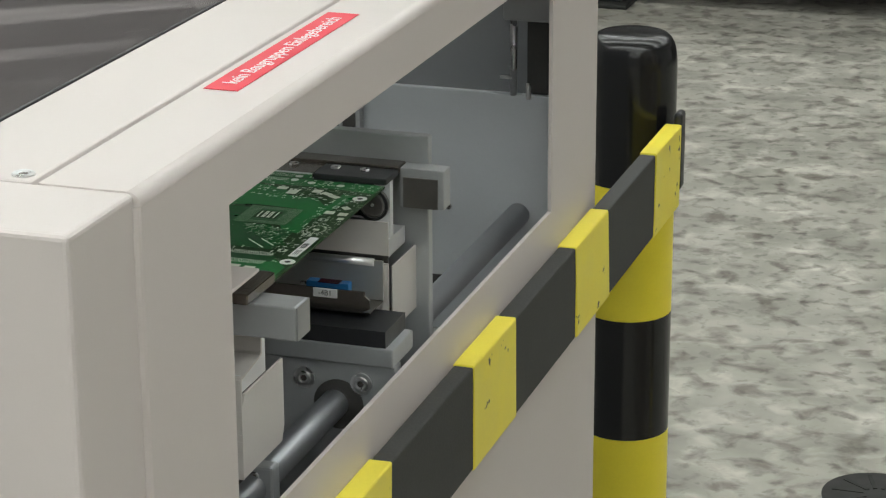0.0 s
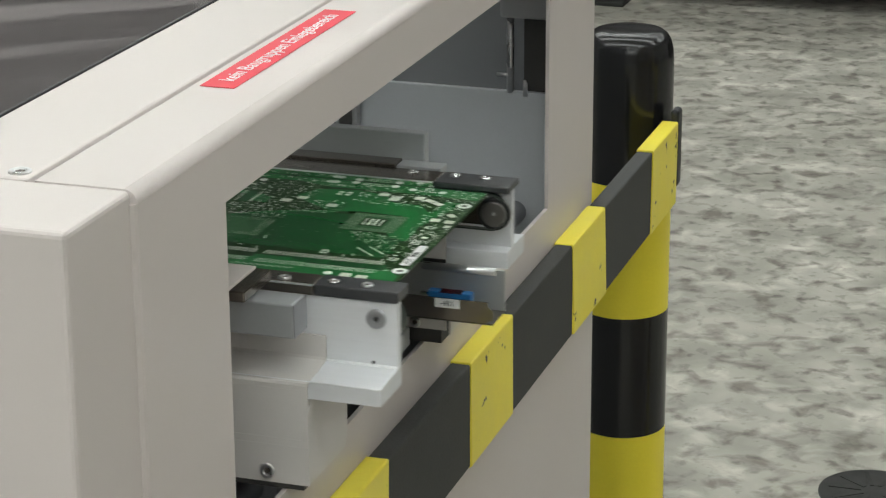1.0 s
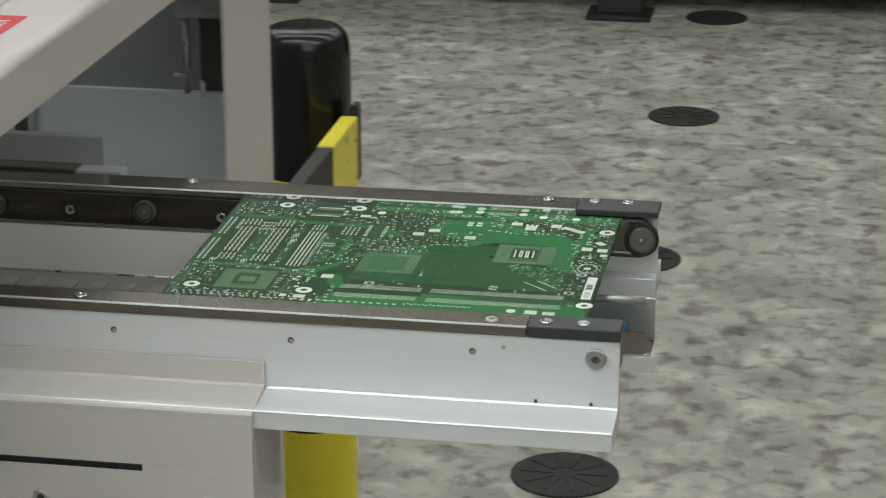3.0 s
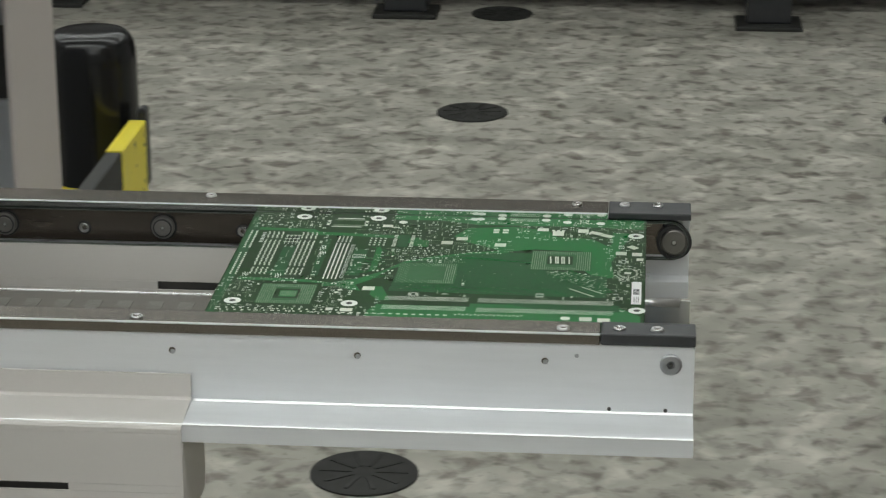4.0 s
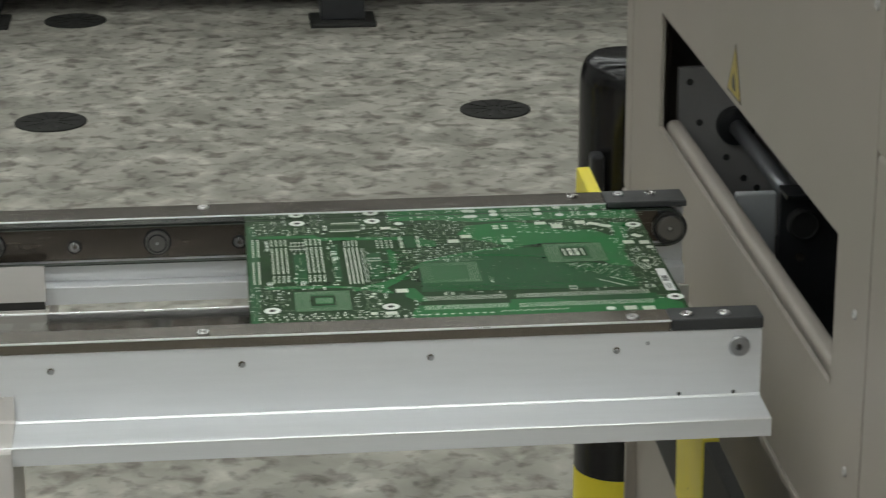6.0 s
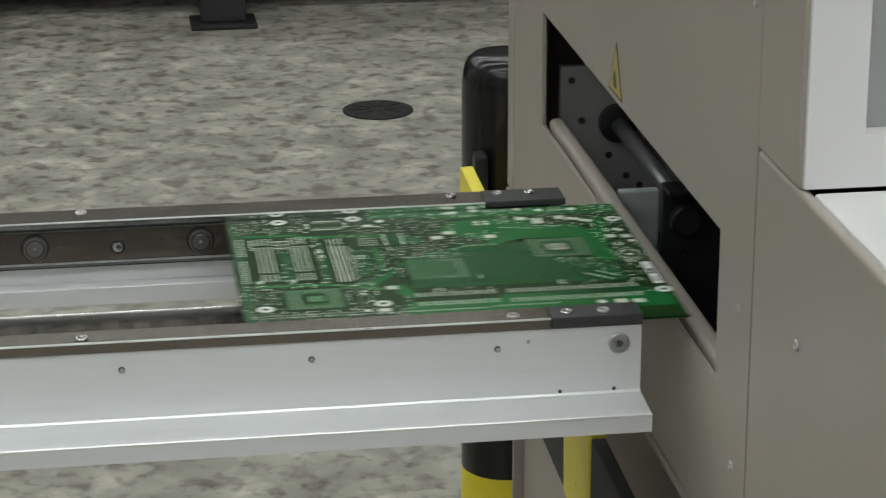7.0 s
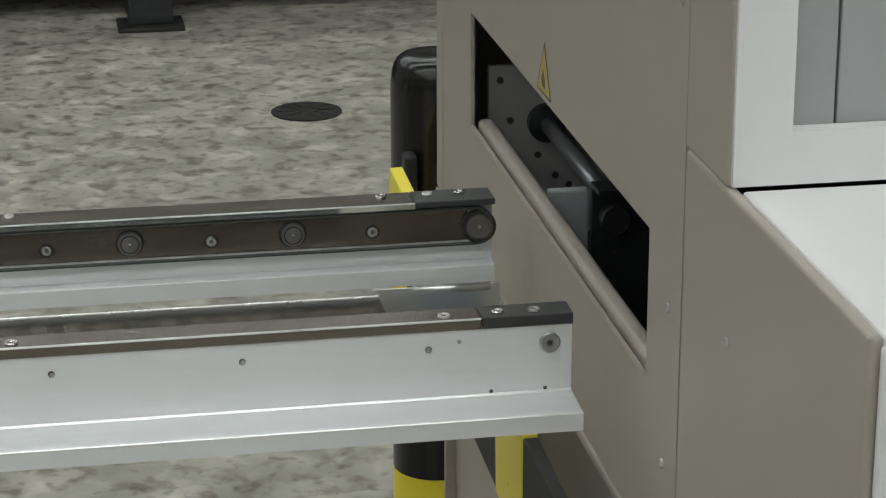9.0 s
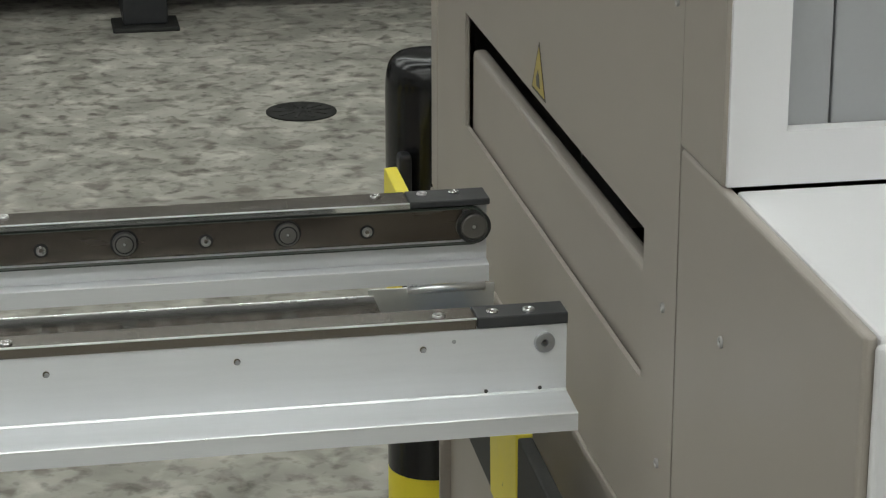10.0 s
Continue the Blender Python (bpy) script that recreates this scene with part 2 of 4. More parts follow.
part("hatch_lintel", box(XA - 0.05, XA - 0.0035, -0.106, 0.5325, 1.0335, TOPA - 0.0125), PAINT, ma)
part("lower_panel", box(XA - 0.02, XA - 0.001, -0.2125, 0.685, 0.0, 0.719, 0.001), PAINT, ma)
part("rear_post", box(XA - 0.009, XA - 0.003, 0.6135, 0.685, 0.72, TOPA, 0.002, 2), PAINT, ma)
part("corner_post", box(-0.60, XA - 0.003, -0.2845, -0.2131, 0.0, TOPA, 0.0032, 3), PAINT, ma)
part("frame_edge", prism([(XA - 0.006, -0.2131), (XA - 0.0038, -0.2168), (XA - 0.0022, -0.2163), (XA - 0.0008, -0.2150), (XA, -0.2131)], "z", 0.72, TOPA - 0.007), PAINT, ma)
part("groove_floor", box(XA - 0.066, XA - 0.050, -0.2125, 0.612, TOPA - 0.025, TOPA - 0.0205), PAINT, ma)
part("top_panel", box(-0.5236, XA - 0.0590, -0.2125, 0.685, TOPA - 0.02, TOPA, 0.002), PAINT, ma)
# opaque plate added in place of more lid, keeps light out of the interior
LIDGREY = mat("streaked_dark_lid", (0.11, 0.105, 0.10), 0.25, 0, 0.35, 6, 0.25, (1, 7, 1), 12)
part("top_light_block", box(-1.25, -0.8005, -0.27, 0.664, TOPA - 0.016, TOPA - 0.003, 0.002), LIDGREY, ma)
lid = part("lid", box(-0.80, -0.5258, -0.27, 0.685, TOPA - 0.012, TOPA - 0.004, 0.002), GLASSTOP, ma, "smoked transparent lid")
lid.visible_shadow = False
# added bars, meant to show through the lid as pale reflection streaks
for by in (0.02, 0.30):
    part("lid_streak_bar", box(-0.799, -0.53, by, by + 0.022, 1.03, 1.045, 0.002), ALUGREY, ma)
part("lid_seal", box(-0.5256, -0.5238, -0.2125, 0.685, TOPA - 0.012, TOPA + 0.0005), BLACKPL, ma, "black rubber seal")
part("front_panel", box(-1.25, -0.6015, -0.2845, -0.27, 0.0, TOPA - 0.016, 0.003), PAINT, ma)
# the grey panel paint darkened, with the shade under the lid in its colour
SHADEDGREY = mat("shaded_grey_panel", (0.25, 0.255, 0.265), 0.5, 0, 0.06, 8, 0.04)
part("back_panel", box(-1.25, XA - 0.010, 0.665, 0.685, 0.0, TOPA - 0.022), SHADEDGREY, ma)
part("end_panel", box(-1.27, -1.2505, -0.2845, 0.685, 0.0, TOPA, 0.003), PAINT, ma)
part("inner_floor", box(-1.25, XA - 0.004, -0.21, 0.66, 0.68, 0.70), PANELGREY, ma)
part("inner_wall", box(-0.60, XA - 0.008, 0.598, 0.604, 0.7005, 0.911, 0.0008), INNERGREY, ma, "grey inner sheet")
part("wall_slot", box(-0.528, -0.494, 0.5965, 0.5978, 0.737, 0.749), DARK, ma)
part("wall_bracket", box(-0.594, -0.577, 0.588, 0.5978, 0.863, 0.903, 0.001), PANELGREY, ma)
part("wall_bracket_hole", box(-0.592, -0.581, 0.5865, 0.5878, 0.869, 0.889), DARK, ma)
screw(ma, -0.5030, 0.5978, 0.810, 0.003, "y", -1)
screw(ma, -0.4645, -0.2019, TOPA, 0.0060, "z", 1)
# hatch actuator in the rear corner
part("actuator_bracket", box(-0.4526, -0.402, 0.585, 0.6185, 0.975, 1.02, 0.002), PANELGREY, ma)
part("actuator_channel", box(-0.438, -0.404, 0.606, 0.620, 0.9095, 0.9745, 0.001), DARK, ma)
part("actuator_rod", rod((-0.4475, 0.60, 0.9095), (-0.4475, 0.60, 0.9748), 0.003), CHROME, ma)
part("actuator_pin", rod((-0.434, 0.597, 0.908), (-0.434, 0.597, 0.922), 0.002), CHROME, ma)
part("actuator_stud", rod((-0.458, 0.597, 0.925), (-0.4485, 0.597, 0.925), 0.0015), CHROME, ma)
# fixed guides inside the hatch
part("guide_plate", box(-0.58, -0.4085, 0.2635, 0.272, 0.7005, 0.969, 0.001), ALUGREY, ma, "upright aluminium guide plate")
part("rear_stop", box(-0.4240, -0.3925, 0.2485, 0.2630, 0.9225, 0.9500, 0.0008), ALUGREY, ma, "machined aluminium stop block")
part("rear_stop_pad", box(-0.4215, -0.3965, 0.2474, 0.2484, 0.9225, 0.9440, 0.0004), WHEELM, ma, "brown pad")
part("rear_guide_strip", box(-0.60, -0.4245, 0.2475, 0.2630, 0.9460, 0.9508, 0.0006), STEEL, ma, "dark polished guide strip")
part("front_stop", box(-0.470, -0.3890, -0.0330, -0.0125, 0.9295, 0.9503, 0.0012, 2), ALUGREY, ma, "machined aluminium stop block")
part("front_stop_pad", box(-0.3889, -0.3883, -0.0325, -0.0130, 0.9300, 0.9500), ALU_DARK, ma, "dull steel stop pad")
part("front_guide_strip", box(-0.60, -0.4130, -0.046, -0.004, 0.9535, 0.9600, 0.0008), STEEL, ma, "dark polished guide strip")
part("front_guide_cover", box(-0.60, -0.4150, -0.090, -0.022, 0.9660, 0.9680, 0.0006), PAINT, ma)
# drive plate with its cross shaft
part("drive_plate", box(-0.50, -0.4005, 0.1665, 0.180, 0.7005, 0.8380, 0.001), ALUGREY, ma)
part("drive_bridge", box(-0.50, -0.4005, 0.1635, 0.205, 0.8385, 0.8514, 0.0010), ALUGREY, ma)
# block added to make the band above the bridge black
part("gap_block", box(-0.49, -0.4060, 0.1650, 0.205, 0.8515, 0.8630), BLACKPL, ma, "black block filling the gap above the bridge")
part("bore", lathe([(0.0175, 0), (0.0175, -0.0012), (0.0165, -0.0014), (0.0002, -0.0014)], "y", (-0.440, 0.1664, 0.808), 32), DARK, ma)
for sx in (-0.4640, -0.4237):
    part("washer", lathe([(0.0075, 0), (0.0075, -0.0015), (0.004, -0.0015), (0.0002, -0.0015)], "y", (sx, 0.1664, 0.8245), 24), CHROME, ma)
    screw(ma, sx, 0.1648, 0.8245, 0.0052, "y", -1)
SHAFT = mat("dark_steel_shaft", (0.36, 0.37, 0.39), 0.42, 0.75, 0.03, 10, 0.02)
part("cross_shaft", rod((-0.4425, -0.205, 0.8085), (-0.4425, 0.5975, 0.8085), 0.0098, 28), SHAFT, ma, "round dark steel cross shaft")
part("shaft_collar", box(-0.452, -0.428, 0.020, 0.032, 0.7005, 0.824, 0.002), ALUGREY, ma)
screw(ma, -0.440, 0.0198, 0.8175, 0.003, "y", -1)
cable = rod((-0.50, 0.10, 0.84), (-0.468, 0.12, 0.79), 0.0025, 10)
part("cable", cable, RUBBER, ma, "black cable")

# red notice on the top rail, with its white German line
notice = thing("warning_label", "red adhesive label with a white German warning line", "label", at=(-0.4353, 0.0772, TOPA + 0.0003))
part("sheet", box(-0.0105, 0.0105, -0.0995, 0.0995, 0, 0.0003), RED, notice)
tx = bpy.data.curves.new("lettering", "FONT")
tx.body = "kein Baugruppen Einlegebereich"
tx.size, tx.align_x, tx.align_y, tx.extrude = 0.0134, "CENTER", "CENTER", 0.0001
tmp = new("lettering_source", tx)
dg = bpy.context.evaluated_depsgraph_get()
lm = bpy.data.meshes.new_from_object(tmp.evaluated_get(dg))
bpy.data.objects.remove(tmp)
lm.materials.clear()
lm.materials.append(INK)
letters = new("lettering", lm)
letters.parent = notice
letters.matrix_local = pose(0, 0, 0.0005, 0, 0, 90)
tagged(letters, "white lettering")


# ---- guard bars and bollards ----
def scuffed(name, base):
    """Paint with sparse dark scuffs."""
    m = mat(name, base, 0.45, 0, 0.06, 20, 0.06)
    N, L = m.node_tree.nodes, m.node_tree.links
    b = N["Principled BSDF"]
    src = b.inputs["Base Color"].links[0].from_socket
    tc = N.new("ShaderNodeTexCoord")
    n = N.new("ShaderNodeTexNoise")
    n.inputs["Scale"].default_value, n.inputs["Detail"].default_value = 62, 5
    L.new(tc.outputs["Object"], n.inputs[0])
    r = N.new("ShaderNodeMapRange")
    r.inputs[1].default_value, r.inputs[2].default_value = 0.67, 0.71
    L.new(n.outputs[0], r.inputs[0])
    mx = N.new("ShaderNodeMixRGB")
    mx.inputs[2].default_value = (0.05, 0.045, 0.02, 1)
    L.new(r.outputs[0], mx.inputs[0]), L.new(src, mx.inputs[1]), L.new(mx.outputs[0], b.inputs["Base Color"])
    return m


YELLOWBAR = scuffed("yellow_tape", (0.88, 0.75, 0.07))


def guard_bar(x0, x1, y_edges, z0, z1, label):
    th = thing("guard_bar", label, "guard bar", "guard bars")
    for i, (a, b) in enumerate(zip(y_edges, y_edges[1:])):
        k = 0.0009 if i % 2 else 0
        bm = box(x0 - k, x1 + k, a - k, b + k, z0 - k, z1 + k, 0.0014, 2)
        for v in bm.verts:
            if i % 2:
                v.co.y += (0.0035 * math.sin(7.3 * i + 2 * round(v.co.y - a)) + 0.0012 * math.sin(900 * v.co.x)) * (1 if v.co.z > (z0 + z1) / 2 else -1)
        part("stripe", bm, YELLOWBAR if i % 2 else FOAMBLACK, th,
             "yellow tape stripe" if i % 2 else "black foam stripe")
    return th


guard_bar(-0.3945, -0.380, (-0.2, 0.0, 0.0975, 0.275, 0.3785, 0.5525, 0.657, 0.828, 0.930), 0.7225, 0.8005, "black and yellow striped foam guard bar on the cream machine")


def bollard(x, y, r, h, bands, label):
    th = thing("bollard", label, "bollard", "bollards", at=(x, y, 0))
    zs = [0.0, *bands, h]
    for i, (a, b) in enumerate(zip(zs, zs[1:])):
        prof = [(r, a), (r, b)]
        if i == len(zs) - 2:
            prof = [(r, a), (r, b - 0.035), (r * 0.993, b - 0.026), (r * 0.972, b - 0.018), (r * 0.93, b - 0.011), (r * 0.86, b - 0.0055), (r * 0.76, b - 0.002), (r * 0.62, b - 0.0005), (r * 0.3, b), (0.001, b)]
        part("band", lathe(prof, "z", (0, 0, 0), 48), BLACKGLOSS if i % 2 == 0 else YELLOW, th, "glossy black band" if i % 2 == 0 else "yellow band")
    return th


bollard(-0.4365, 0.965, 0.0435, 0.881, (0.080, 0.21, 0.342, 0.4746, 0.600, 0.735), "black and yellow striped steel bollard beside the cream machine")
bollard(0.4565, 0.885, 0.0425, 0.879, (0.08, 0.21, 0.34, 0.4700, 0.598, 0.735), "black and yellow striped steel bollard beside the taupe machine")
for bx, by, wide, top in ((-0.3880, 0.9425, 0.0085, 0.812), (0.4185, 0.845, 0.012, 0.796)):
    cl = thing("pipe_clip", "black clip joining guard bar and bollard", "clip", "clips", at=(bx, by, 0))
    part("clip", box(0.0, wide, -0.010, 0.010, 0.735, top, 0.0038, 3), BLACKPL, cl)

# ---- machine the board enters ----
XB = 0.411
INGREY = mat("inner_grey_plate", (0.45, 0.44, 0.43), 0.5, 0.2, 0.08, 12, 0.04)
mb = thing("receiving_machine", "taupe and white machine with a board slot and sliding hatch", "machine")
part("side_panel", ring_frame((-0.1055, 0.617, 0.835, 1.6), (-0.0408, 0.4748, 0.9260, 1.0124), "x", XB, XB + 0.003), TAUPE, mb)
part("panel_lip", box(XB - 0.002, XB + 0.02, -0.1055, 0.617, 0.829, 0.8348, 0.001), TAUPE, mb)
part("lower_side_panel", box(XB + 0.014, XB + 0.018, -0.1055, 0.617, 0.0, 0.8285), TAUPE, mb)
part("edge_post", box(XB - 0.001, XB + 0.03, 0.5905, 0.6175, 0.836, 1.6, 0.002), TAUPE, mb)
part("front_side_panel", box(XB - 0.0010, XB + 0.0055, -0.3790, -0.1092, 0.0, 1.0770, 0.0028, 4), TAUPE, mb)
part("seam_backing", box(XB + 0.004, XB + 0.006, -0.118, -0.100, 0.0, 1.6), DARK, mb)
part("upper_side_panel", box(XB - 0.0010, XB + 0.02, -0.1805, -0.1080, 1.0775, 1.6, 0.002), TAUPE, mb)
part("front_cover", box(XB + 0.0030, 1.3, -0.3852, -0.3792, 0.0, 1.0740, 0.0026, 3), WHITE, mb)
part("shelf", box(XB + 0.0058, 1.3, -0.3790, -0.1825, 1.062, 1.0765, 0.002), WHITE, mb)
part("upper_front", ring_frame((XB + 0.001, 1.3, 1.0785, 1.6), (0.4402, 0.60, 1.1048, 1.30), "y", -0.1835, -0.174), WHITE, mb)
part("window_leaf", box(0.428, 0.4638, -0.1735, -0.168, 1.095, 1.31, 0.001), PANELGREY, mb, "grey panel behind the window frame")
part("window_leaf", box(0.4652, 0.62, -0.1725, -0.167, 1.095, 1.31, 0.001), PANELGREY, mb, "grey panel behind the window frame")
part("back_panel", box(XB + 0.005, 1.3, 0.612, 0.617, 0.0, 1.6), TAUPE, mb)
part("roof_panel", box(XB, 1.3, -0.18, 0.617, 1.601, 1.615), TAUPE, mb)
part("far_side_panel", box(1.301, 1.315, -0.3852, 0.617, 0.0, 1.6), TAUPE, mb)
# bulkhead and floor coloured near-black to give the slot its interior shade
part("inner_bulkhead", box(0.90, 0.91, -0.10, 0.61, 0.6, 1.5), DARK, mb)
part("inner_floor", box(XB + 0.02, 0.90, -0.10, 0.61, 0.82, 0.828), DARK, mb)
for y, z in ((-0.0826, 0.9821), (-0.0796, 0.8924), (-0.0933, 1.1481)):
    screw(mb, XB, y, z, 0.0028, "x", -1, INGREY)
screw(mb, XB - 0.0012, -0.1905, 1.0035, 0.0030, "x", -1, INGREY)
# inside the slot
inn = thing("inner_conveyor", "dark conveyor carriage with grey plates inside the taupe machine", "conveyor")
part("inner_plate", box(0.4296, 0.80, 0.50, 0.506, 0.8285, 0.964, 0.001), INGREY, inn)
for hx, hz in ((0.4383, 0.9527), (0.4465, 0.921), (0.468, 0.893), (0.482, 0.876), (0.4925, 0.868)):
    part("plate_hole", lathe([(0.0026, 0), (0.0026, -0.0006), (0.0002, -0.0006)], "y", (hx, 0.4998, hz), 14), DARK, inn)
part("bearing", lathe([(0.0145, 0), (0.0145, -0.008), (0.010, -0.010), (0.0002, -0.010)], "y", (0.4736, 0.4998, 0.919), 28), BLACKPL, inn)
part("inner_shaft", rod((0.4736, 0.247, 0.919), (0.4736, 0.489, 0.919), 0.0062, 20), SHAFT, inn)
part("inner_block", box(0.432, 0.4605, 0.30, 0.308, 0.8285, 0.927, 0.0015), INNERGREY, inn)
part("inner_rail", box(0.4455, 0.80, 0.231, 0.2365, 0.8285, 0.949, 0.001), BLACKPL, inn)
part("inner_strip", box(0.4455, 0.80, 0.2134, 0.2375, 0.9495, 0.9525, 0.0006), BLACKPL, inn)
part("inner_wheel", lathe([(0.0105, 0), (0.0105, -0.006), (0.009, -0.007), (0.0085, -0.0055), (0.0002, -0.0055)], "y", (0.4605, 0.2308, 0.9285), 28), RUBBER, inn)
screw(inn, 0.4600, 0.2308, 0.905, 0.003, "y", -1, STEEL)
part("inner_front_rail", box(0.4455, 0.80, 0.0, 0.006, 0.8285, 0.940, 0.001), BLACKPL, inn)
part("slot_bumper", rod((0.440, -0.035, 0.927), (0.440, 0.025, 0.927), 0.008, 20), PANELGREY, mb)
hatch = part("hatch", box(0.4165, 0.4285, -0.055, 0.4768, -0.075, 0.0, 0.0045, 4), TAUPE, mb, "sliding hatch plate")

# yellow warning triangle
OCHRE = mat("faded_yellow_print", (0.46, 0.36, 0.10), 0.5, 0, 0.08, 40, 0.0)
sign = thing("warning_sign", "yellow triangular warning sticker with black border", "sign", at=(XB - 0.0003, 0.222, 1.0165))
part("border", prism([(-0.0205, 0), (0.0205, 0), (0, 0.0345)], "x", -0.0003, 0.0), STEEL, sign)
part("face", prism([(-0.0175, 0.0018), (0.0175, 0.0018), (0, 0.0312)], "x", -0.0005, -0.0003), OCHRE, sign)
part("symbol", prism([(-0.005, 0.005), (0.004, 0.005), (0.006, 0.010), (0.001, 0.016), (-0.003, 0.011)], "x", -0.0007, -0.0005), BLACKPL, sign)

skew = guard_bar(0.3955, 0.4055, (-0.25, 0.178, 0.2705, 0.433, 0.5233, 0.69, 0.7915), 0.722, 0.800, "black and yellow striped foam guard bar on the taupe machine")
skew.matrix_basis = pose(0.3955, 0.6, 0, 0, 0, -0.8) @ pose(-0.3955, -0.6, 0)

# ---- telescopic conveyor ----
conv = thing("telescopic_conveyor", "aluminium twin-rail belt conveyor extending between machines", "conveyor")
X0, E = -0.455, 0.379
part("front_rail", prism([(-0.031, 0.8935), (-0.031, 0.9034), (-0.0308, 0.9038), (-0.0012, 0.9056), (0, 0.9062), (0, 0.9450), (0.006, 0.9450), (0.006, 0.8935)], "x", X0, E), ALU, conv)
# brighter metal laid along the edges to draw their lamp highlights
EDGE = mat("edge_highlight_metal", (0.82, 0.83, 0.84), 0.34, 0.85, 0.05, 30, 0.0, (1, 8, 8))
part("edge_highlight", prism([(-0.0312, 0.9033), (-0.0312, 0.9037), (-0.0306, 0.9042), (-0.0302, 0.9040)], "x", X0, E), EDGE, conv, "machined edge, brightened as a highlight")
part("edge_highlight", prism([(-0.0014, 0.9053), (-0.0015, 0.9059), (-0.0008, 0.9066), (0.0003, 0.9067)], "x", X0, E), EDGE, conv, "machined edge, brightened as a highlight")
part("strip_highlight", prism([(-0.0011, 0.9510), (-0.0011, 0.9514), (-0.0003, 0.9520), (0.0001, 0.9519)], "x", X0, 0.3275), EDGE, conv, "burnished strip edge, brightened as a highlight")
part("front_strip", box(X0, 0.3275, -0.0008, 0.018, 0.9452, 0.9518, 0.0006), STEEL, conv, "dark polished steel strip")
part("front_end_cap", box(0.328, E + 0.0005, -0.0012, 0.0185, 0.9455, 0.9521, 0.0007), CAPPL, conv, "dark grey plastic end cap")
part("rear_rail", prism([(0.222, 0.893), (0.222, 0.9040), (0.2225, 0.9045), (0.231, 0.9055), (0.231, 0.9454), (0.237, 0.9454), (0.237, 0.9055), (0.2610, 0.9050), (0.2610, 0.893)], "x", X0, E), ALU, conv)
part("rear_strip", box(X0, 0.327, 0.2224, 0.2467, 0.9456, 0.9488, 0.0004), STEEL, conv, "dark polished steel strip")
part("rear_end_cap", box(0.3275, E + 0.0005, 0.2222, 0.2472, 0.9449, 0.9491, 0.0007), CAPPL, conv, "dark grey plastic end cap")
LIP = mat("mirror_steel_lip", (0.80, 0.81, 0.79), 0.10, 1.0, 0.05, 30, 0.0)
part("rear_lip", box(X0, 0.327, 0.2218, 0.2223, 0.9449, 0.9481), LIP, conv, "bright polished lip")
# highlight lines of the rear strip and plate, in the same bright metal
part("strip_highlight", prism([(0.2217, 0.9481), (0.2217, 0.9484), (0.2224, 0.9490), (0.2228, 0.9489)], "x", X0, 0.327), EDGE, conv, "burnished strip edge, brightened as a highlight")
part("plate_highlight", prism([(0.2262, 0.9414), (0.2262, 0.9418), (0.2268, 0.9422), (0.2272, 0.9420)], "x", X0, 0.352), EDGE, conv, "burnished plate edge, brightened as a highlight")
BROWNPLATE = mat("dark_brown_steel", (0.165, 0.142, 0.122), 0.26, 0.9, 0.14, 14, 0.03, (1, 6, 6), 500)
part("side_plate", box(X0, 0.362, 0.2265, 0.2308, 0.9207, 0.9420, 0.0004), BROWNPLATE, conv, "brown steel belt support plate")
for i in range(4):
    sx = 0.3073 - 0.2362 * i
    screw(conv, sx, 0.0058, 0.9518, 0.0036, "z", 1)
    screw(conv, sx, 0.2392, 0.9488, 0.0036, "z", 1)
for sx in (0.3378, 0.3585):
    screw(conv, sx, 0.0066, 0.9521, 0.0036, "z", 1)
    screw(conv, sx, 0.2386, 0.9491, 0.0036, "z", 1)
# front face: axle end and drilled holes
part("axle_end", lathe([(0.0060, 0.001), (0.0060, -0.0012), (0.0052, -0.0018), (0.0022, -0.0018), (0.0015, -0.0006), (0.0002, -0.0006)], "y", (0.3662, 0, 0.935), 28), ALU_DARK, conv)
part("axle_bore", lathe([(0.0012, -0.0005), (0.0012, -0.0019), (0.0002, -0.0019)], "y", (0.3662, 0, 0.935), 16), DARK, conv)
for i in range(9):
    hx = 0.2977 - 0.1031 * i
    part("set_screw", lathe([(0.0019, 0.0005), (0.0019, -0.0002), (0.0002, -0.0002)], "y", (hx, 0, 0.935), 14), STEEL, conv)
    # paler tip set low and right, to paint the glint in the hole
    part("set_screw_glint", lathe([(0.0015, 0.0), (0.0013, -0.0006), (0.0002, -0.0009)], "y", (hx + 0.0003, -0.0001, 0.9345), 12), ALU_DARK, conv)
part("drilled_hole", lathe([(0.0012, 0.0005), (0.0012, -0.0002), (0.0002, -0.0002)], "y", (0.315, 0, 0.9385), 12), ALU_DARK, conv)
for hx in (0.364, 0.3332):
    part("pin_hole", lathe([(0.0011, 0.0005), (0.0011, -0.0003), (0.0002, -0.0003)], "y", (hx, -0.0002, 0.9078), 12), DARK, conv)


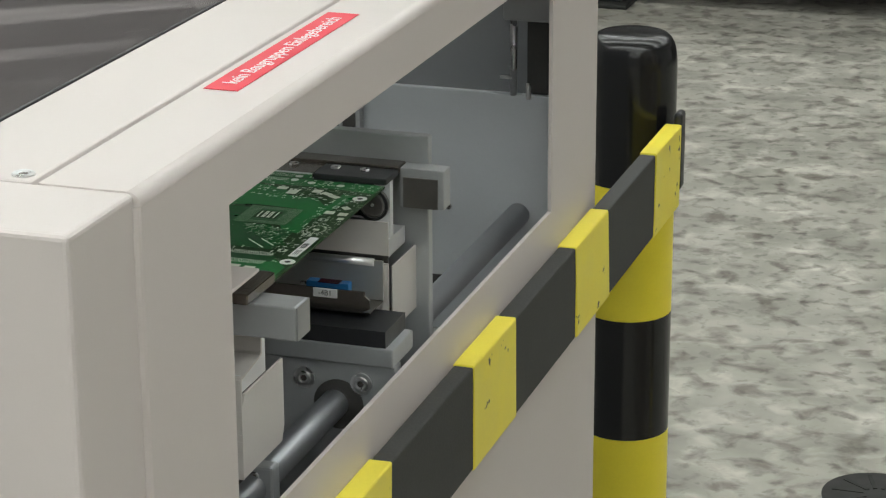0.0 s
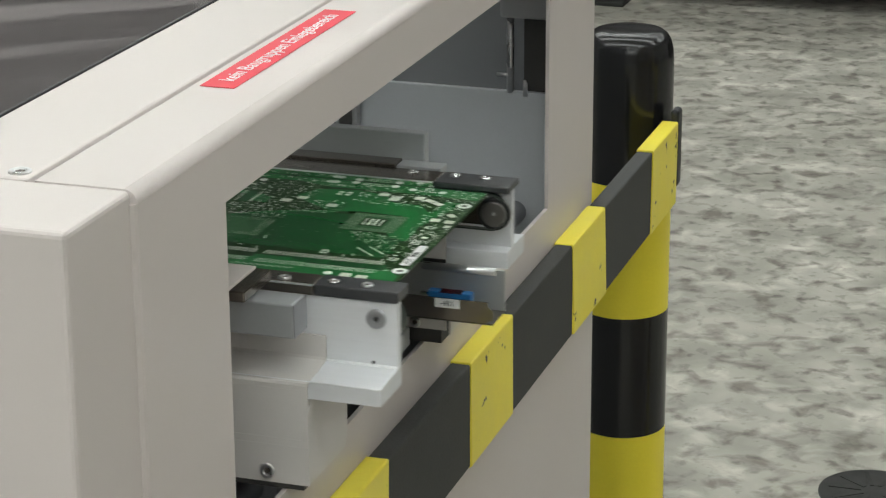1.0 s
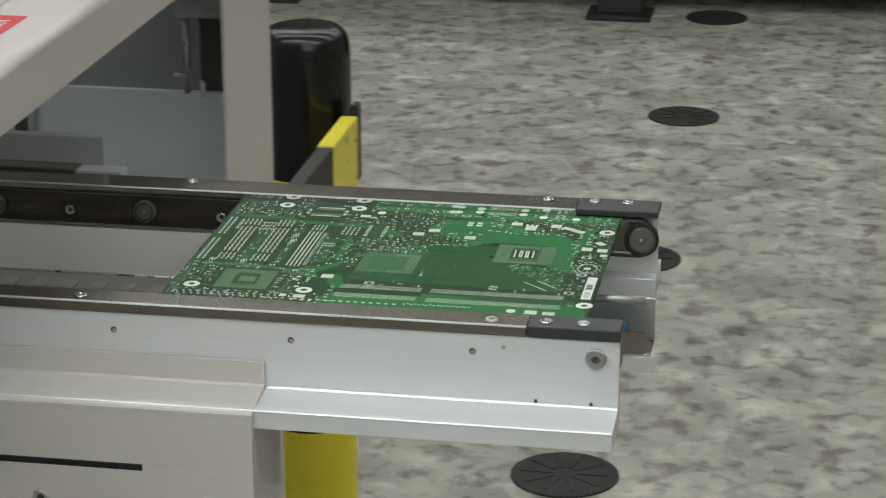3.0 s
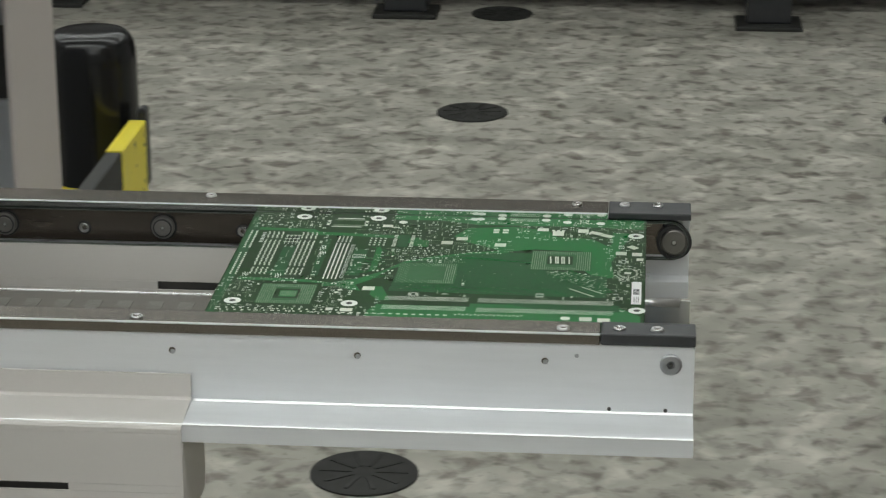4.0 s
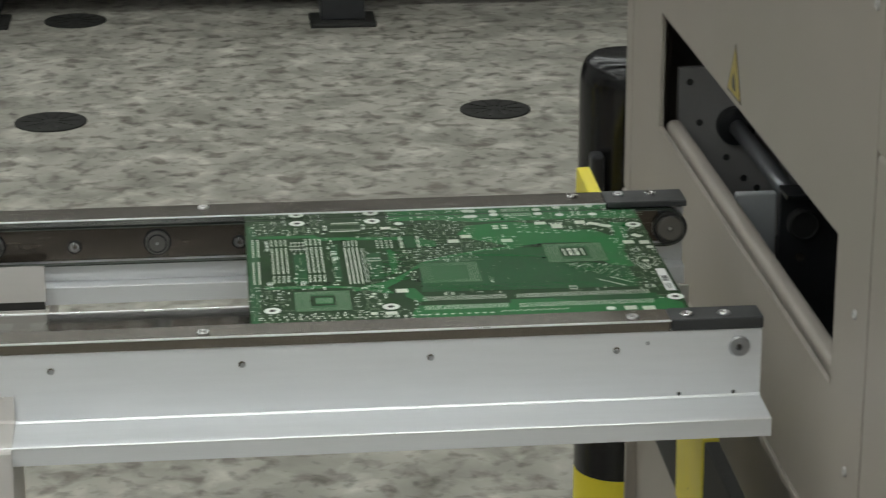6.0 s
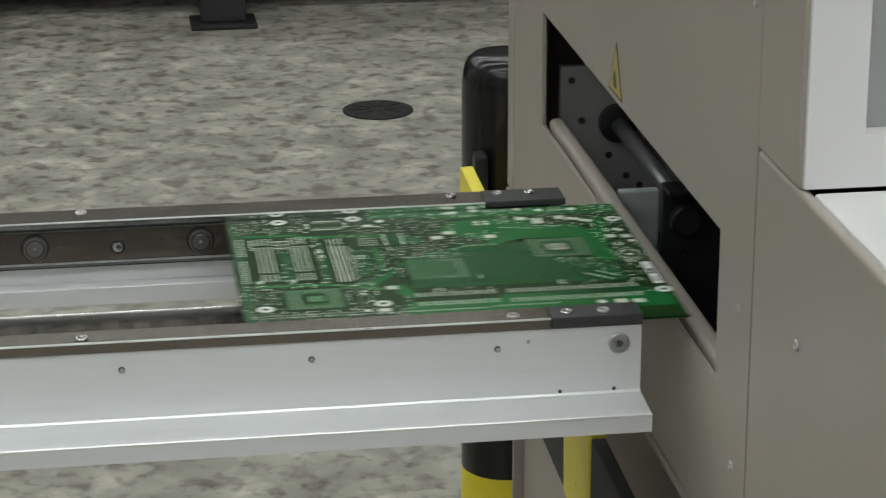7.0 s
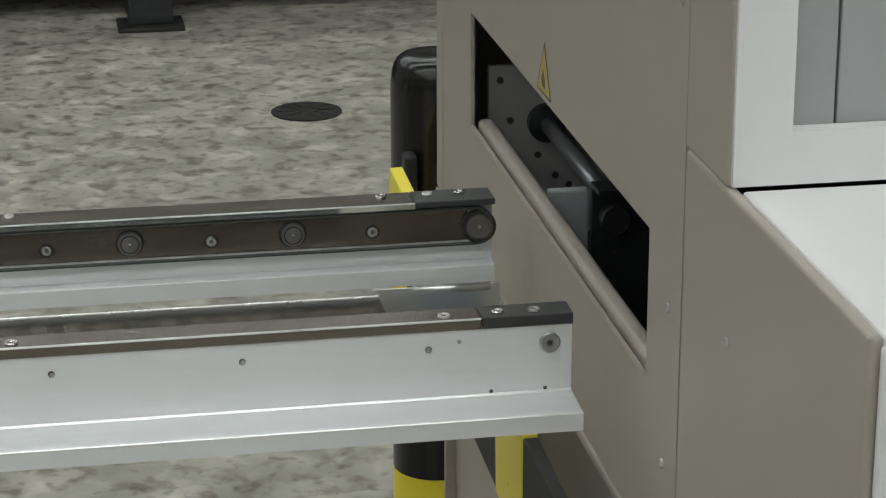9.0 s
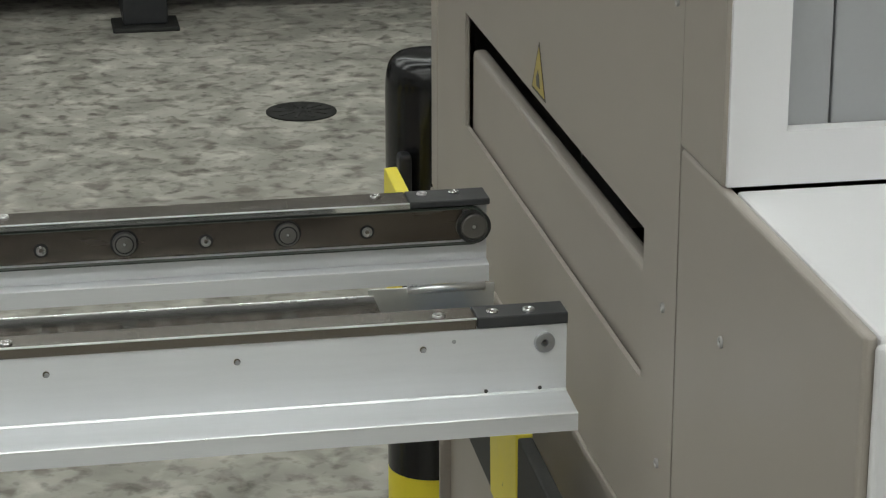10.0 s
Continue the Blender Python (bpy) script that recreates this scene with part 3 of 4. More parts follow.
def belt(y0, y1, ro, ri, m):
    """The flat loop round the end wheels."""
    cx0, cx1, cz = X0 + 0.02, 0.3662, 0.929
    bm = bmesh.new()
    loops = {}
    for r in (ro, ri):
        for y in (y0, y1):
            pts = []
            for k in range(17):
                a = math.pi / 2 - math.pi * k / 16
                pts.append((cx1 + r * math.cos(a) * 0.86, cz + r * math.sin(a) * (1.0 if a > 0 else 0.70)))
            for k in range(17):
                a = -math.pi / 2 - math.pi * k / 16
                pts.append((cx0 + r * math.cos(a), cz + r * math.sin(a) * (1.0 if math.sin(a) > 0 else 0.70)))
            loops[r, y] = [bm.verts.new((px_, y, pz)) for px_, pz in pts]
    n = 34
    for i in range(n):
        j = (i + 1) % n
        for a, b in (((ro, y0), (ro, y1)), ((ro, y1), (ri, y1)), ((ri, y1), (ri, y0)), ((ri, y0), (ro, y0))):
            bm.faces.new([loops[a][i], loops[a][j], loops[b][j], loops[b][i]])
    bmesh.ops.recalc_face_normals(bm, faces=bm.faces[:])
    return part("belt", bm, m, conv, "thin grey-green transport belt")


BELTLINER = mat("belt_liner", (0.10, 0.115, 0.10), 0.4, 0, 0.1, 60, 0.0)
BELT = mat("belt_edge", (0.018, 0.026, 0.021), 0.4, 0, 0.15, 60, 0.02)
belt(0.2226, 0.2262, 0.0152, 0.0141, BELT)
belt(0.2223, 0.2262, 0.0140, 0.0136, BELTLINER)
belt(0.0065, 0.0170, 0.0152, 0.0141, BELT)


def wheel(x, z, r, y, tyre=True):
    w = part("wheel", lathe([(r, 0), (r, -0.0030), (r * 0.94, -0.0036), (r * 0.80, -0.0036), (r * 0.79, -0.0026), (r * 0.76, -0.0026), (r * 0.75, -0.0040),
                             (r * 0.66, -0.0044), (r * 0.64, -0.0040), (r * 0.18, -0.0040), (r * 0.14, -0.0034), (0.0002, -0.0034)], "y", (x, y, z), 40), WHEELM, conv, "steel belt wheel")
    if tyre:
        part("tyre", lathe([(r * 1.00, -0.0028), (r * 0.99, -0.0040), (r * 0.82, -0.0040), (r * 0.81, -0.0028)], "y", (x, y, z), 40), RUBBER, w, "black rubber tyre")
    else:
        part("groove", lathe([(r * 0.82, -0.0030), (r * 0.81, -0.0042), (r * 0.70, -0.0044), (r * 0.69, -0.0030)], "y", (x, y, z), 40), RUBBER, w, "dark groove")
    part("centre_mark", lathe([(r * 0.10, -0.0034), (r * 0.10, -0.0044), (0.0001, -0.0044)], "y", (x, y, z), 14), CHROME, w)
    return w


wheel(0.3692, 0.9302, 0.0112, 0.2265)
for i in range(9):
    rx = 0.2485 - 0.1034 * i
    # black disc draws the dark gap round the roller
    part("roller_pocket", lathe([(0.0089, 0), (0.0089, -0.0003), (0.0002, -0.0003)], "y", (rx, 0.2265, 0.9316), 28), RUBBER, conv)
    wheel(rx, 0.9316, 0.0075, 0.2263, False)
for i in range(9):
    px0 = 0.300 - 0.1034 * i
    # black disc paints the shadow ring round the sunk screw
    part("screw_recess", lathe([(0.0047, 0), (0.0047, -0.0002), (0.0002, -0.0002)], "y", (px0, 0.2265, 0.9296), 18), RUBBER, conv)
    screw(conv, px0, 0.2263, 0.9296, 0.0033, "y", -1)
# tray under the board, with a row of square windows
WINDOWM = mat("brushed_sheet", (0.52, 0.52, 0.50), 0.16, 0.95, 0.1, 18, 0.03)
GALV = mat("galvanised_sheet", (0.40, 0.39, 0.375), 0.09, 0.95, 0.06, 18, 0.03, (1, 3, 3))
part("tray", box(X0, 0.298, 0.050, 0.1870, 0.8985, 0.8997, 0.0003, 1), GALV, conv, "thin shiny sheet tray")
part("tray_edge", box(X0, 0.298, 0.1872, 0.1882, 0.8980, 0.9004, 0.0003, 1), CHROME, conv, "bright folded edge")
for i in range(42):
    tx0 = 0.2762 - 0.0195 * i
    part("tray_window", box(tx0, tx0 + 0.0095, 0.145, 0.172, 0.8997, 0.9000), WINDOWM, conv)
BRACKET = mat("dull_zinc_sheet", (0.67, 0.675, 0.65), 0.38, 0.70, 0.06, 30, 0.03)
LIPSTEEL = mat("dark_bent_steel", (0.27, 0.25, 0.225), 0.22, 0.92, 0.04, 30, 0.02)
brk = part("sensor_bracket", box(0.298, 0.3800, 0.1850, 0.2125, 0.8660, 0.8672, 0.0004, 1), LIPSTEEL, conv, "bent shiny sheet bracket")
part("bracket_lip", prism([(0.298, 0.8672), (0.3745, 0.8672), (0.3800, 0.8700), (0.3800, 0.8760), (0.3765, 0.8790), (0.3765, 0.8818), (0.298, 0.8818)], "y", 0.1850, 0.1862), LIPSTEEL, brk)
part("bracket_back", box(0.298, 0.3805, 0.2113, 0.2125, 0.8672, 0.8955, 0.0004, 1), BRACKET, brk)
# added rod draws the lamp highlight on the back plate's rounded top edge
part("bracket_highlight", rod((0.3235, 0.2110, 0.8940), (0.3740, 0.2110, 0.8940), 0.0027, 18), EDGE, brk, "bright rod as the highlight on the rounded edge")
BLUE = mat("blue_sensor_plastic", (0.02, 0.16, 0.42), 0.4, 0, 0.1, 40, 0.02)
DISPLAY = mat("dark_red_display", (0.06, 0.006, 0.012), 0.15, 0, 0.1, 40, 0.0)
sens = part("sensor", box(0.3340, 0.3640, 0.1880, 0.1955, 0.8675, 0.8848, 0.0006), BLUE, conv, "blue sensor with a dark red display")
part("display", box(0.3425, 0.3575, 0.1870, 0.1945, 0.8846, 0.8852, 0.0002, 1), DISPLAY, sens)
part("cable_gland", rod((0.3290, 0.1920, 0.8800), (0.3345, 0.1920, 0.8800), 0.0030, 14), CHROME, sens)
tag = part("id_tag", box(0.3405, 0.3575, 0.1838, 0.1848, 0.8756, 0.8818, 0.0003, 1), INK, conv, "white tag with black characters")
tg = bpy.data.curves.new("tag_text", "FONT")
tg.body, tg.size, tg.align_x, tg.align_y, tg.extrude = "-4B1", 0.0052, "CENTER", "CENTER", 0.00005
tmp = new("tag_source", tg)
lm = bpy.data.meshes.new_from_object(tmp.evaluated_get(bpy.context.evaluated_depsgraph_get()))
bpy.data.objects.remove(tmp)
lm.materials.clear()
lm.materials.append(BLACKPL)
tt = new("tag_text", lm)
tt.parent = tag
tt.matrix_local = pose(0.3490, 0.18375, 0.8787, 90, 0, 0)

# ---- half-speed stage under the rails ----
stage = thing("conveyor_carriage", "cream sheet-metal covers of the conveyor carriage with a slit", "conveyor carriage")
COVERM = mat("pale_cream_paint", (0.615, 0.585, 0.56), 0.42, 0, 0.03, 8, 0.05)
CX = -0.0305
cover = part("cover_fold", prism([(-0.0345, 0.8995), (-0.0345, 0.9022), (-0.0335, 0.9035), (-0.0048, 0.9075), (-0.0036, 0.9088), (-0.0030, 0.9219), (-0.0014, 0.9219), (-0.0016, 0.9082), (-0.0030, 0.9066), (-0.0333, 0.9023), (-0.0333, 0.8995)], "x", CX - 0.75, CX), COVERM, stage)
part("cover_front", box(CX - 0.75, CX, -0.0345, -0.0333, 0.8685, 0.8994), COVERM, stage)
part("cover_front", box(CX - 0.064, CX, -0.0345, -0.0333, 0.8640, 0.8684), COVERM, stage)
part("cover_front", box(CX - 0.75, CX, -0.0345, -0.0333, 0.8400, 0.8639), COVERM, stage)
# near-black sheet makes the shade seen through the slit
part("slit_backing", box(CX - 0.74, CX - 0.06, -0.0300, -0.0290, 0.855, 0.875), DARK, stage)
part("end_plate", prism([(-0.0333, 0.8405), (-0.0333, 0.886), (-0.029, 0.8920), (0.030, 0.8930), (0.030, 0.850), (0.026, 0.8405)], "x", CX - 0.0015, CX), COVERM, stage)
# coloured near-black for the shade under the cover
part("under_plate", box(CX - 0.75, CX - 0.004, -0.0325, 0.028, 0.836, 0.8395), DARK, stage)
screw(stage, CX - 0.026, -0.0345, 0.8470, 0.0046, "y", -1)
screw(stage, CX - 0.125, -0.0345, 0.8440, 0.0046, "y", -1)
RX = -0.0274
part("rear_cover", box(RX - 0.75, RX, 0.2135, 0.2147, 0.8985, 0.9220), COVERM, stage)
part("rear_cover", box(RX - 0.75, RX - 0.066, 0.2135, 0.2147, 0.8930, 0.8984), COVERM, stage)
part("rear_cover", box(RX - 0.75, RX, 0.2135, 0.2147, 0.8480, 0.8929), COVERM, stage)
# near-black sheet makes the shade in the rear slot
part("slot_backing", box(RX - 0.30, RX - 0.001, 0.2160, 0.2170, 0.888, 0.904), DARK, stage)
part("rear_end_plate", box(RX + 0.0012, RX + 0.0026, 0.2150, 0.2780, 0.8450, 0.8910, 0.0004, 1), COVERM, stage)
# near-black again, for shade below the rear cover
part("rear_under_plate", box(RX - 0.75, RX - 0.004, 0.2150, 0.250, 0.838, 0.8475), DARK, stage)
screw(stage, RX - 0.022, 0.2135, 0.8520, 0.0040, "y", -1)

# ---- circuit board ----
pcb = thing("circuit_board", "bare green circuit board with silver pads and white rings", "circuit board")
MASK = mat("green_solder_mask", (0.014, 0.048, 0.012), 0.34, 0, 0.35, 60, 0.0, spec=0.11)
MASKLIGHT = mat("green_mask_over_copper", (0.016, 0.160, 0.042), 0.34, 0.0, 0.18, 50, 0.0, spec=0.13)
MASKDARK = mat("dark_green_mask", (0.013, 0.088, 0.026), 0.34, 0, 0.35, 40, 0.0, spec=0.13)
MASKGREY = mat("fine_pad_field", (0.048, 0.145, 0.062), 0.42, 0.0, 0.1, 200, 0.0, spec=0.12)
TIN = mat("tinned_pad", (0.72, 0.75, 0.66), 0.4, 0.1, 0.10, 80, 0.0)
DULLTIN = mat("tarnished_pad", (0.25, 0.32, 0.22), 0.45, 0, 0.15, 80, 0.0)
SILK = mat("white_silkscreen", (0.82, 0.85, 0.80), 0.55, 0, 0.05, 60, 0.0)
part("substrate", box(0.0958, 0.3445, 0.012, 0.2214, 0.9431, 0.9447, 0.0003, 1), MASK, pcb)
ZP = 0.9447
mm = 0.001


def sheet(points, m, lift, name="copper_area"):
    """A thin laid area of the board; points in millimetres on the board."""
    bm = prism([(u * mm, v * mm) for u, v in points], "z", ZP - 0.0001, ZP + 0.3 * lift)
    bmesh.ops.triangulate(bm, faces=bm.faces[:])
    return part(name, bm, m, pcb)


def smooth_area(cx, cy, rx, ry, seed, m, lift, n=26, name="copper_area"):
    rnd = random.Random(seed)
    pts = []
    for k in range(n):
        a = 2 * math.pi * k / n
        w = 1 + 0.22 * math.sin(2 * a + seed) + 0.13 * math.sin(5 * a + 2 * seed) + rnd.uniform(-0.05, 0.05)
        pts.append((min(343.5, max(97, cx + rx * w * math.cos(a))), min(220.5, max(14, cy + ry * w * math.sin(a)))))
    return sheet(pts, m, lift, name)


# copper areas that show through the mask: the wide pour with its winding arm
sheet([(226, 181), (234, 198), (262, 203), (284, 196), (290, 184), (311, 183), (322, 168), (328, 190), (334, 188), (330, 166), (324, 140), (326, 112), (316, 108), (306, 128), (306, 158),
       (277, 160), (258, 154), (246, 164), (236, 170)], MASKLIGHT, 0.00010)
sheet([(262, 157), (240, 152), (216, 142), (200, 131), (188, 112), (176, 99), (166, 94), (156, 87), (157, 84), (164, 86), (172, 80), (180, 78), (176, 88), (184, 98), (194, 118),
       (205, 128), (219, 137), (244, 145), (262, 150)], MASKLIGHT, 0.00013)
sheet([(196, 79), (197, 97), (199, 127), (206, 132), (222, 140), (240, 148), (262, 152), (276, 152), (284, 122), (300, 120), (322, 112), (322, 76)], MASKDARK, 0.00016)

sheet([(186, 86), (192, 86), (199, 62), (330, 60), (342, 47), (342, 30), (186, 30), (188, 46), (194, 60), (186, 72)], MASKLIGHT, 0.00010)
sheet([(193, 56), (245, 56), (245, 63), (193, 63)], MASK, 0.00015)
sheet([(286, 53), (330, 53), (330, 64), (262, 64)], MASKDARK, 0.00015)
sheet([(97, 30), (101, 30), (103, 96), (104, 184), (100, 210), (97, 210)], MASKDARK, 0.00012)
sheet([(104, 190), (138, 189), (142, 184), (194, 180), (194, 174), (168, 177), (140, 178), (134, 184), (104, 185)], MASKLIGHT, 0.00010)
sheet([(106, 92), (146, 91), (160, 88), (160, 91), (146, 95), (106, 97)], MASKLIGHT, 0.00012)
sheet([(186, 212), (216, 212), (240, 205), (300, 206), (343, 203), (343, 221), (186, 221)], MASKLIGHT, 0.00012)
for u0, u1, v0, v1 in ((124, 131.5, 100, 154), (147, 151.5, 102, 170), (168, 176, 104, 152), (116, 124, 104, 108)):
    sheet([(u0, v0), (u1, v0), (u1, v1), (u0, v1)], MASKDARK, 0.00014)
sheet([(181, 112), (185, 116), (185, 150), (183, 158), (181, 156)], MASKLIGHT, 0.00016)
sheet([(324, 196), (334, 195), (333, 178), (323, 176)], MASKLIGHT, 0.00014)
smooth_area(205, 168, 7, 8, 3, MASKLIGHT, 0.00020)
smooth_area(196, 170, 4, 8, 5, MASKLIGHT, 0.00022)


class Pads:
    """Collects flat pads into one mesh."""

    def __init__(self):
        self.v, self.f = [], []

    def rect(self, u, v, du, dv, turn=0.0, lift=0.00030):
        c, s = math.cos(turn), math.sin(turn)
        n = len(self.v)
        for a, b in ((-1, -1), (1, -1), (1, 1), (-1, 1)):
            x, y = a * du / 2, b * dv / 2
            self.v.append(((u + x * c - y * s) * mm, (v + x * s + y * c) * mm, ZP + 0.36 * lift))
        self.v += [(x, y, ZP + 0.00001) for x, y, z in self.v[n:n + 4]]
        self.f.append((n, n + 1, n + 2, n + 3))
        self.f += [(n + 4 + i, n + 4 + (i + 1) % 4, n + (i + 1) % 4, n + i) for i in range(4)]

    def outline(self, u, v, du, dv, w=0.28):
        for sgn in (-1, 1):
            self.rect(u, v + sgn * dv / 2, du, w * 1.5)
            self.rect(u + sgn * du / 2, v, w, dv)

    def done(self, name, m, label):
        me = bpy.data.meshes.new(name)
        me.from_pydata(self.v, [], self.f)
        me.materials.append(m)
        ob = new(name, me)
        ob.parent = pcb
        return tagged(ob, label, kind="stuff")


def ring(u, v, ro, ri):
    bm = lathe([(ri, 0.00005), (ri, 0.0002), (ro, 0.0002), (ro, 0.00005)], "z", (u * mm, v * mm, ZP), 28)
    r = part("mounting_ring", bm, SILK, pcb, "white mounting ring")
    part("mounting_hole", lathe([(ri, 0.00004), (ri, 0.00019), (0.0001, 0.00019)], "z", (u * mm, v * mm, ZP), 20), DARK, pcb)
    return r


for u, v in ((128.6, 213.1), (175.8, 213.3), (108.9, 55.9), (176.2, 56.1), (338.2, 189.7), (340.0, 56.4)):
    ring(u, v, 0.0049, 0.0019)

rnd = random.Random(11)
pads, small, dull, silk, trace = Pads(), Pads(), Pads(), Pads(), Pads()
taken = set()


def claim(u, v, du, dv):
    """Takes a patch of the board if no part of it is taken."""
    cells = {(i, j) for i in range(int((u - du / 2) / 0.8), int((u + du / 2) / 0.8) + 1) for j in range(int((v - dv / 2) / 0.8), int((v + dv / 2) / 0.8) + 1)}
    if cells & taken:
        return False
    taken.update(cells)
    return True


for u0, u1, v0, v1 in ((98, 105.5, 98, 186), (109, 121.5, 98, 184), (130.5, 143.5, 98, 184), (151.5, 167, 94, 178), (121.5, 154.5, 51, 88), (196.5, 234, 92, 130), (275, 313, 121, 158),
                       (194, 329, 47, 70), (143, 171, 194, 212), (336, 343.5, 64, 106), (122, 131.5, 156, 178), (174, 186, 157, 176)):
    claim((u0 + u1) / 2, (v0 + v1) / 2, u1 - u0, v1 - v0)
for u, v in ((128.6, 213.1), (175.8, 213.3), (108.9, 55.9), (176.2, 56.1), (338.2, 189.7), (340.0, 56.4)):
    claim(u, v, 11, 11)

# edge-connector and slot fields
for u in (100.0, 103.2):
    for k in range(10):
        pads.rect(u, 182 - 3.4 * k, 1.2, 2.0)
    for k in range(12):
        pads.rect(u - 0.3, 140 - 3.4 * k, 1.2, 2.0)
for base in (111.2, 132.3):
    for c in range(4):
        for k in range(25):
            if k not in (4, 20):
                pads.rect(base + 2.85 * c + 0.35 * (k % 2), 181.0 - 3.2 * k, 1.0, 1.7)
                dull.rect(base + 2.85 * c + 0.5, 179.4 - 3.2 * k, 0.8, 1.2)
for c in range(4):
    pads.rect(155.6 + 2.45 * c, 130, 0.85, 66)
    for k in range(4):
        pads.rect(155.9 + 2.45 * c, 175 - 2.9 * k, 0.9, 1.8)
for k in range(29):
    small.rect(166.4, 160 - 2.15 * k, 1.7, 0.42)
silk.rect(165.2, 130, 0.25, 62)
# bars between the slots, and a block of short bars beyond them
for row in range(3):
    for c in range(4):
        pads.rect(123.4 + 2.4 * c, 175.5 - 6.2 * row, 1.9, 1.2)
        silk.rect(123.4 + 2.4 * c, 172.6 - 6.2 * row, 0.4, 2.2)
for c in range(4):
    for row in range(4):
        pads.rect(175.8 + 2.9 * c, 173.5 - 4.1 * row, 1.2, 1.9)
for k in range(7):
    silk.rect(108.4 + 0.25 * (k % 2), 179 - 2.8 * k, 2.2, 1.0, 0.25)
for u, v in ((127, 101), (147, 152), (148, 143), (107.5, 101)):
    for k in range(4):
        silk.rect(u + 0.9 * k, v + 1.6 * (k % 2), 0.45, 5.0, 0.15)
# board-to-board connector: two fine rows in a white outline
for k in range(34):
    for v in (198.2, 208.6):
        dull.rect(149.2 + 0.56 * k, v, 0.3, 2.2)
for v, a, b in ((211.4, 150, 167), (195.2, 148, 167)):
    pads.rect((a + b) / 2, v, b - a, 1.2)
for u in (145.5, 169.4):
    silk.outline(u, 202.5, 1.8, 9)
    pads.rect(u, 205.5, 1.1, 3.0)
    pads.rect(u, 199.5, 1.1, 3.0)
# memory sockets: three staggered rows of slanted pads each
for v, a, b in ((64.6, 196, 245), (64.4, 249.5, 327), (49.4, 195.5, 244.5), (48.6, 249.5, 327)):
    for k in range(int((b - a) / 1.55)):
        for row in range(4):
            small.rect(a + 1.55 * k + 0.78 * (row % 2), v + row * 1.75, 0.62, 1.15, -0.5)
# pads along the near edge
for k in range(14):
    pads.rect(174.5 + 4.45 * k, 41, 2.2, 1.5)
for k in range(18):
    pads.rect(238 + 2.2 * k, 42.2 + 1.2 * (k % 2), 1.2, 1.4)
for k in range(17):
    u = 103 + 4.2 * k
    for j in range(2):
        pads.rect(u + 1.3 * j, 44.5 - 3.4 * j, 1.25, 1.5)
    if k % 3:
        small.rect(u + 0.5, 49, 1.5, 0.9)
# three fine-pitch fields
for u0, u1, v0, v1, seed in ((122, 154, 53.2, 86, 0), (198, 233, 93.8, 129, 1), (276, 312, 122.8, 157, 2)):
    sheet([(u0, v0), (u1, v0), (u1, v1), (u0, v1)], MASKGREY, 0.00026, "pad_field")
    nu, nv = int((u1 - u0) / 1.27), int((v1 - v0) / 1.3)
    for k in range(nv):
        for j in range(nu):
            edge = min(j, nu - 1 - j) < (7 if seed != 1 else 5) or min(k, nv - 1 - k) < 4
            if edge and (seed != 1 or j > nu * 0.55 or (j + k) % 3 == 0):
                dull.rect(u0 + 0.8 + 1.27 * j, v0 + 0.8 + 1.3 * k, 0.42, 0.95)
sheet([(131, 62), (146, 62), (146, 78), (131, 78)], MASK, 0.00036)
sheet([(134, 64.5), (144, 64.5), (144, 75), (134, 75)], MASKLIGHT, 0.00042)
for k in range(9):
    dull.rect(134.8 + 1.05 * k, 69.7, 0.35, 8, 0, 0.00046)
sheet([(285.5, 133), (301, 133), (301, 148.5), (285.5, 148.5)], MASK, 0.00036)
for k, n in enumerate((1, 2, 2, 1)):
    for j in range(n):
        pads.rect(287.6 + 3.7 * k + (1.35 * j - 0.65 if n == 2 else 0), 140.8, 0.85, 12.5, 0.04, 0.00046)
    if n == 2:
        pads.rect(287.6 + 3.7 * k, 146.4, 1.9, 1.3, 0.04, 0.00046)
        pads.rect(287.6 + 3.7 * k, 137.0, 1.9, 1.3, 0.04, 0.00046)
# larger bare pads
for u, v, du, dv in ((183.2, 198.5, 6.5, 4.5), (184.4, 82.2, 7, 6), (175.8, 45.5, 7, 5), (222.9, 168.7, 7, 6), (231.5, 177.0, 7, 5.5), (255.7, 166.5, 7, 6), (280.5, 198.3, 7, 5.5), (290.2, 191.5, 7, 8.5),
                     (305.5, 197.6, 6.5, 6.5), (311.4, 40.5, 7, 6), (321.6, 39.4, 7, 6), (329.6, 156.2, 6.5, 6), (339.2, 155.0, 6.2, 6), (341, 145.5, 4.2, 4.5),
                     (251.6, 195.6, 3.6, 3), (251.6, 191, 3.6, 3), (257.4, 195.8, 3.6, 3), (257.4, 191.2, 3.6, 3), (334, 120.5, 4, 3.4), (188.5, 196, 4.5, 1.6), (166, 46, 4, 4)):
    claim(u, v, du + 1, dv + 1)
    part("solder_pad", box((u - du / 2) * mm, (u + du / 2) * mm, (v - dv / 2) * mm, (v + dv / 2) * mm, ZP + 0.00001, ZP + 0.00016), TIN, pcb)
for k in range(3):
    pads.rect(287 + 3.1 * k, 197.2, 1.9, 2.4)
for u, v, du, dv, a in ((313.5, 194.0, 8, 4.6, -0.50), (320.5, 189.2, 8, 4.6, -0.50), (336.6, 168.0, 4.6, 6.6, 0.75)):
    claim(u, v, 8, 7)
    pads.rect(u, v, du, dv, a, 0.0004)
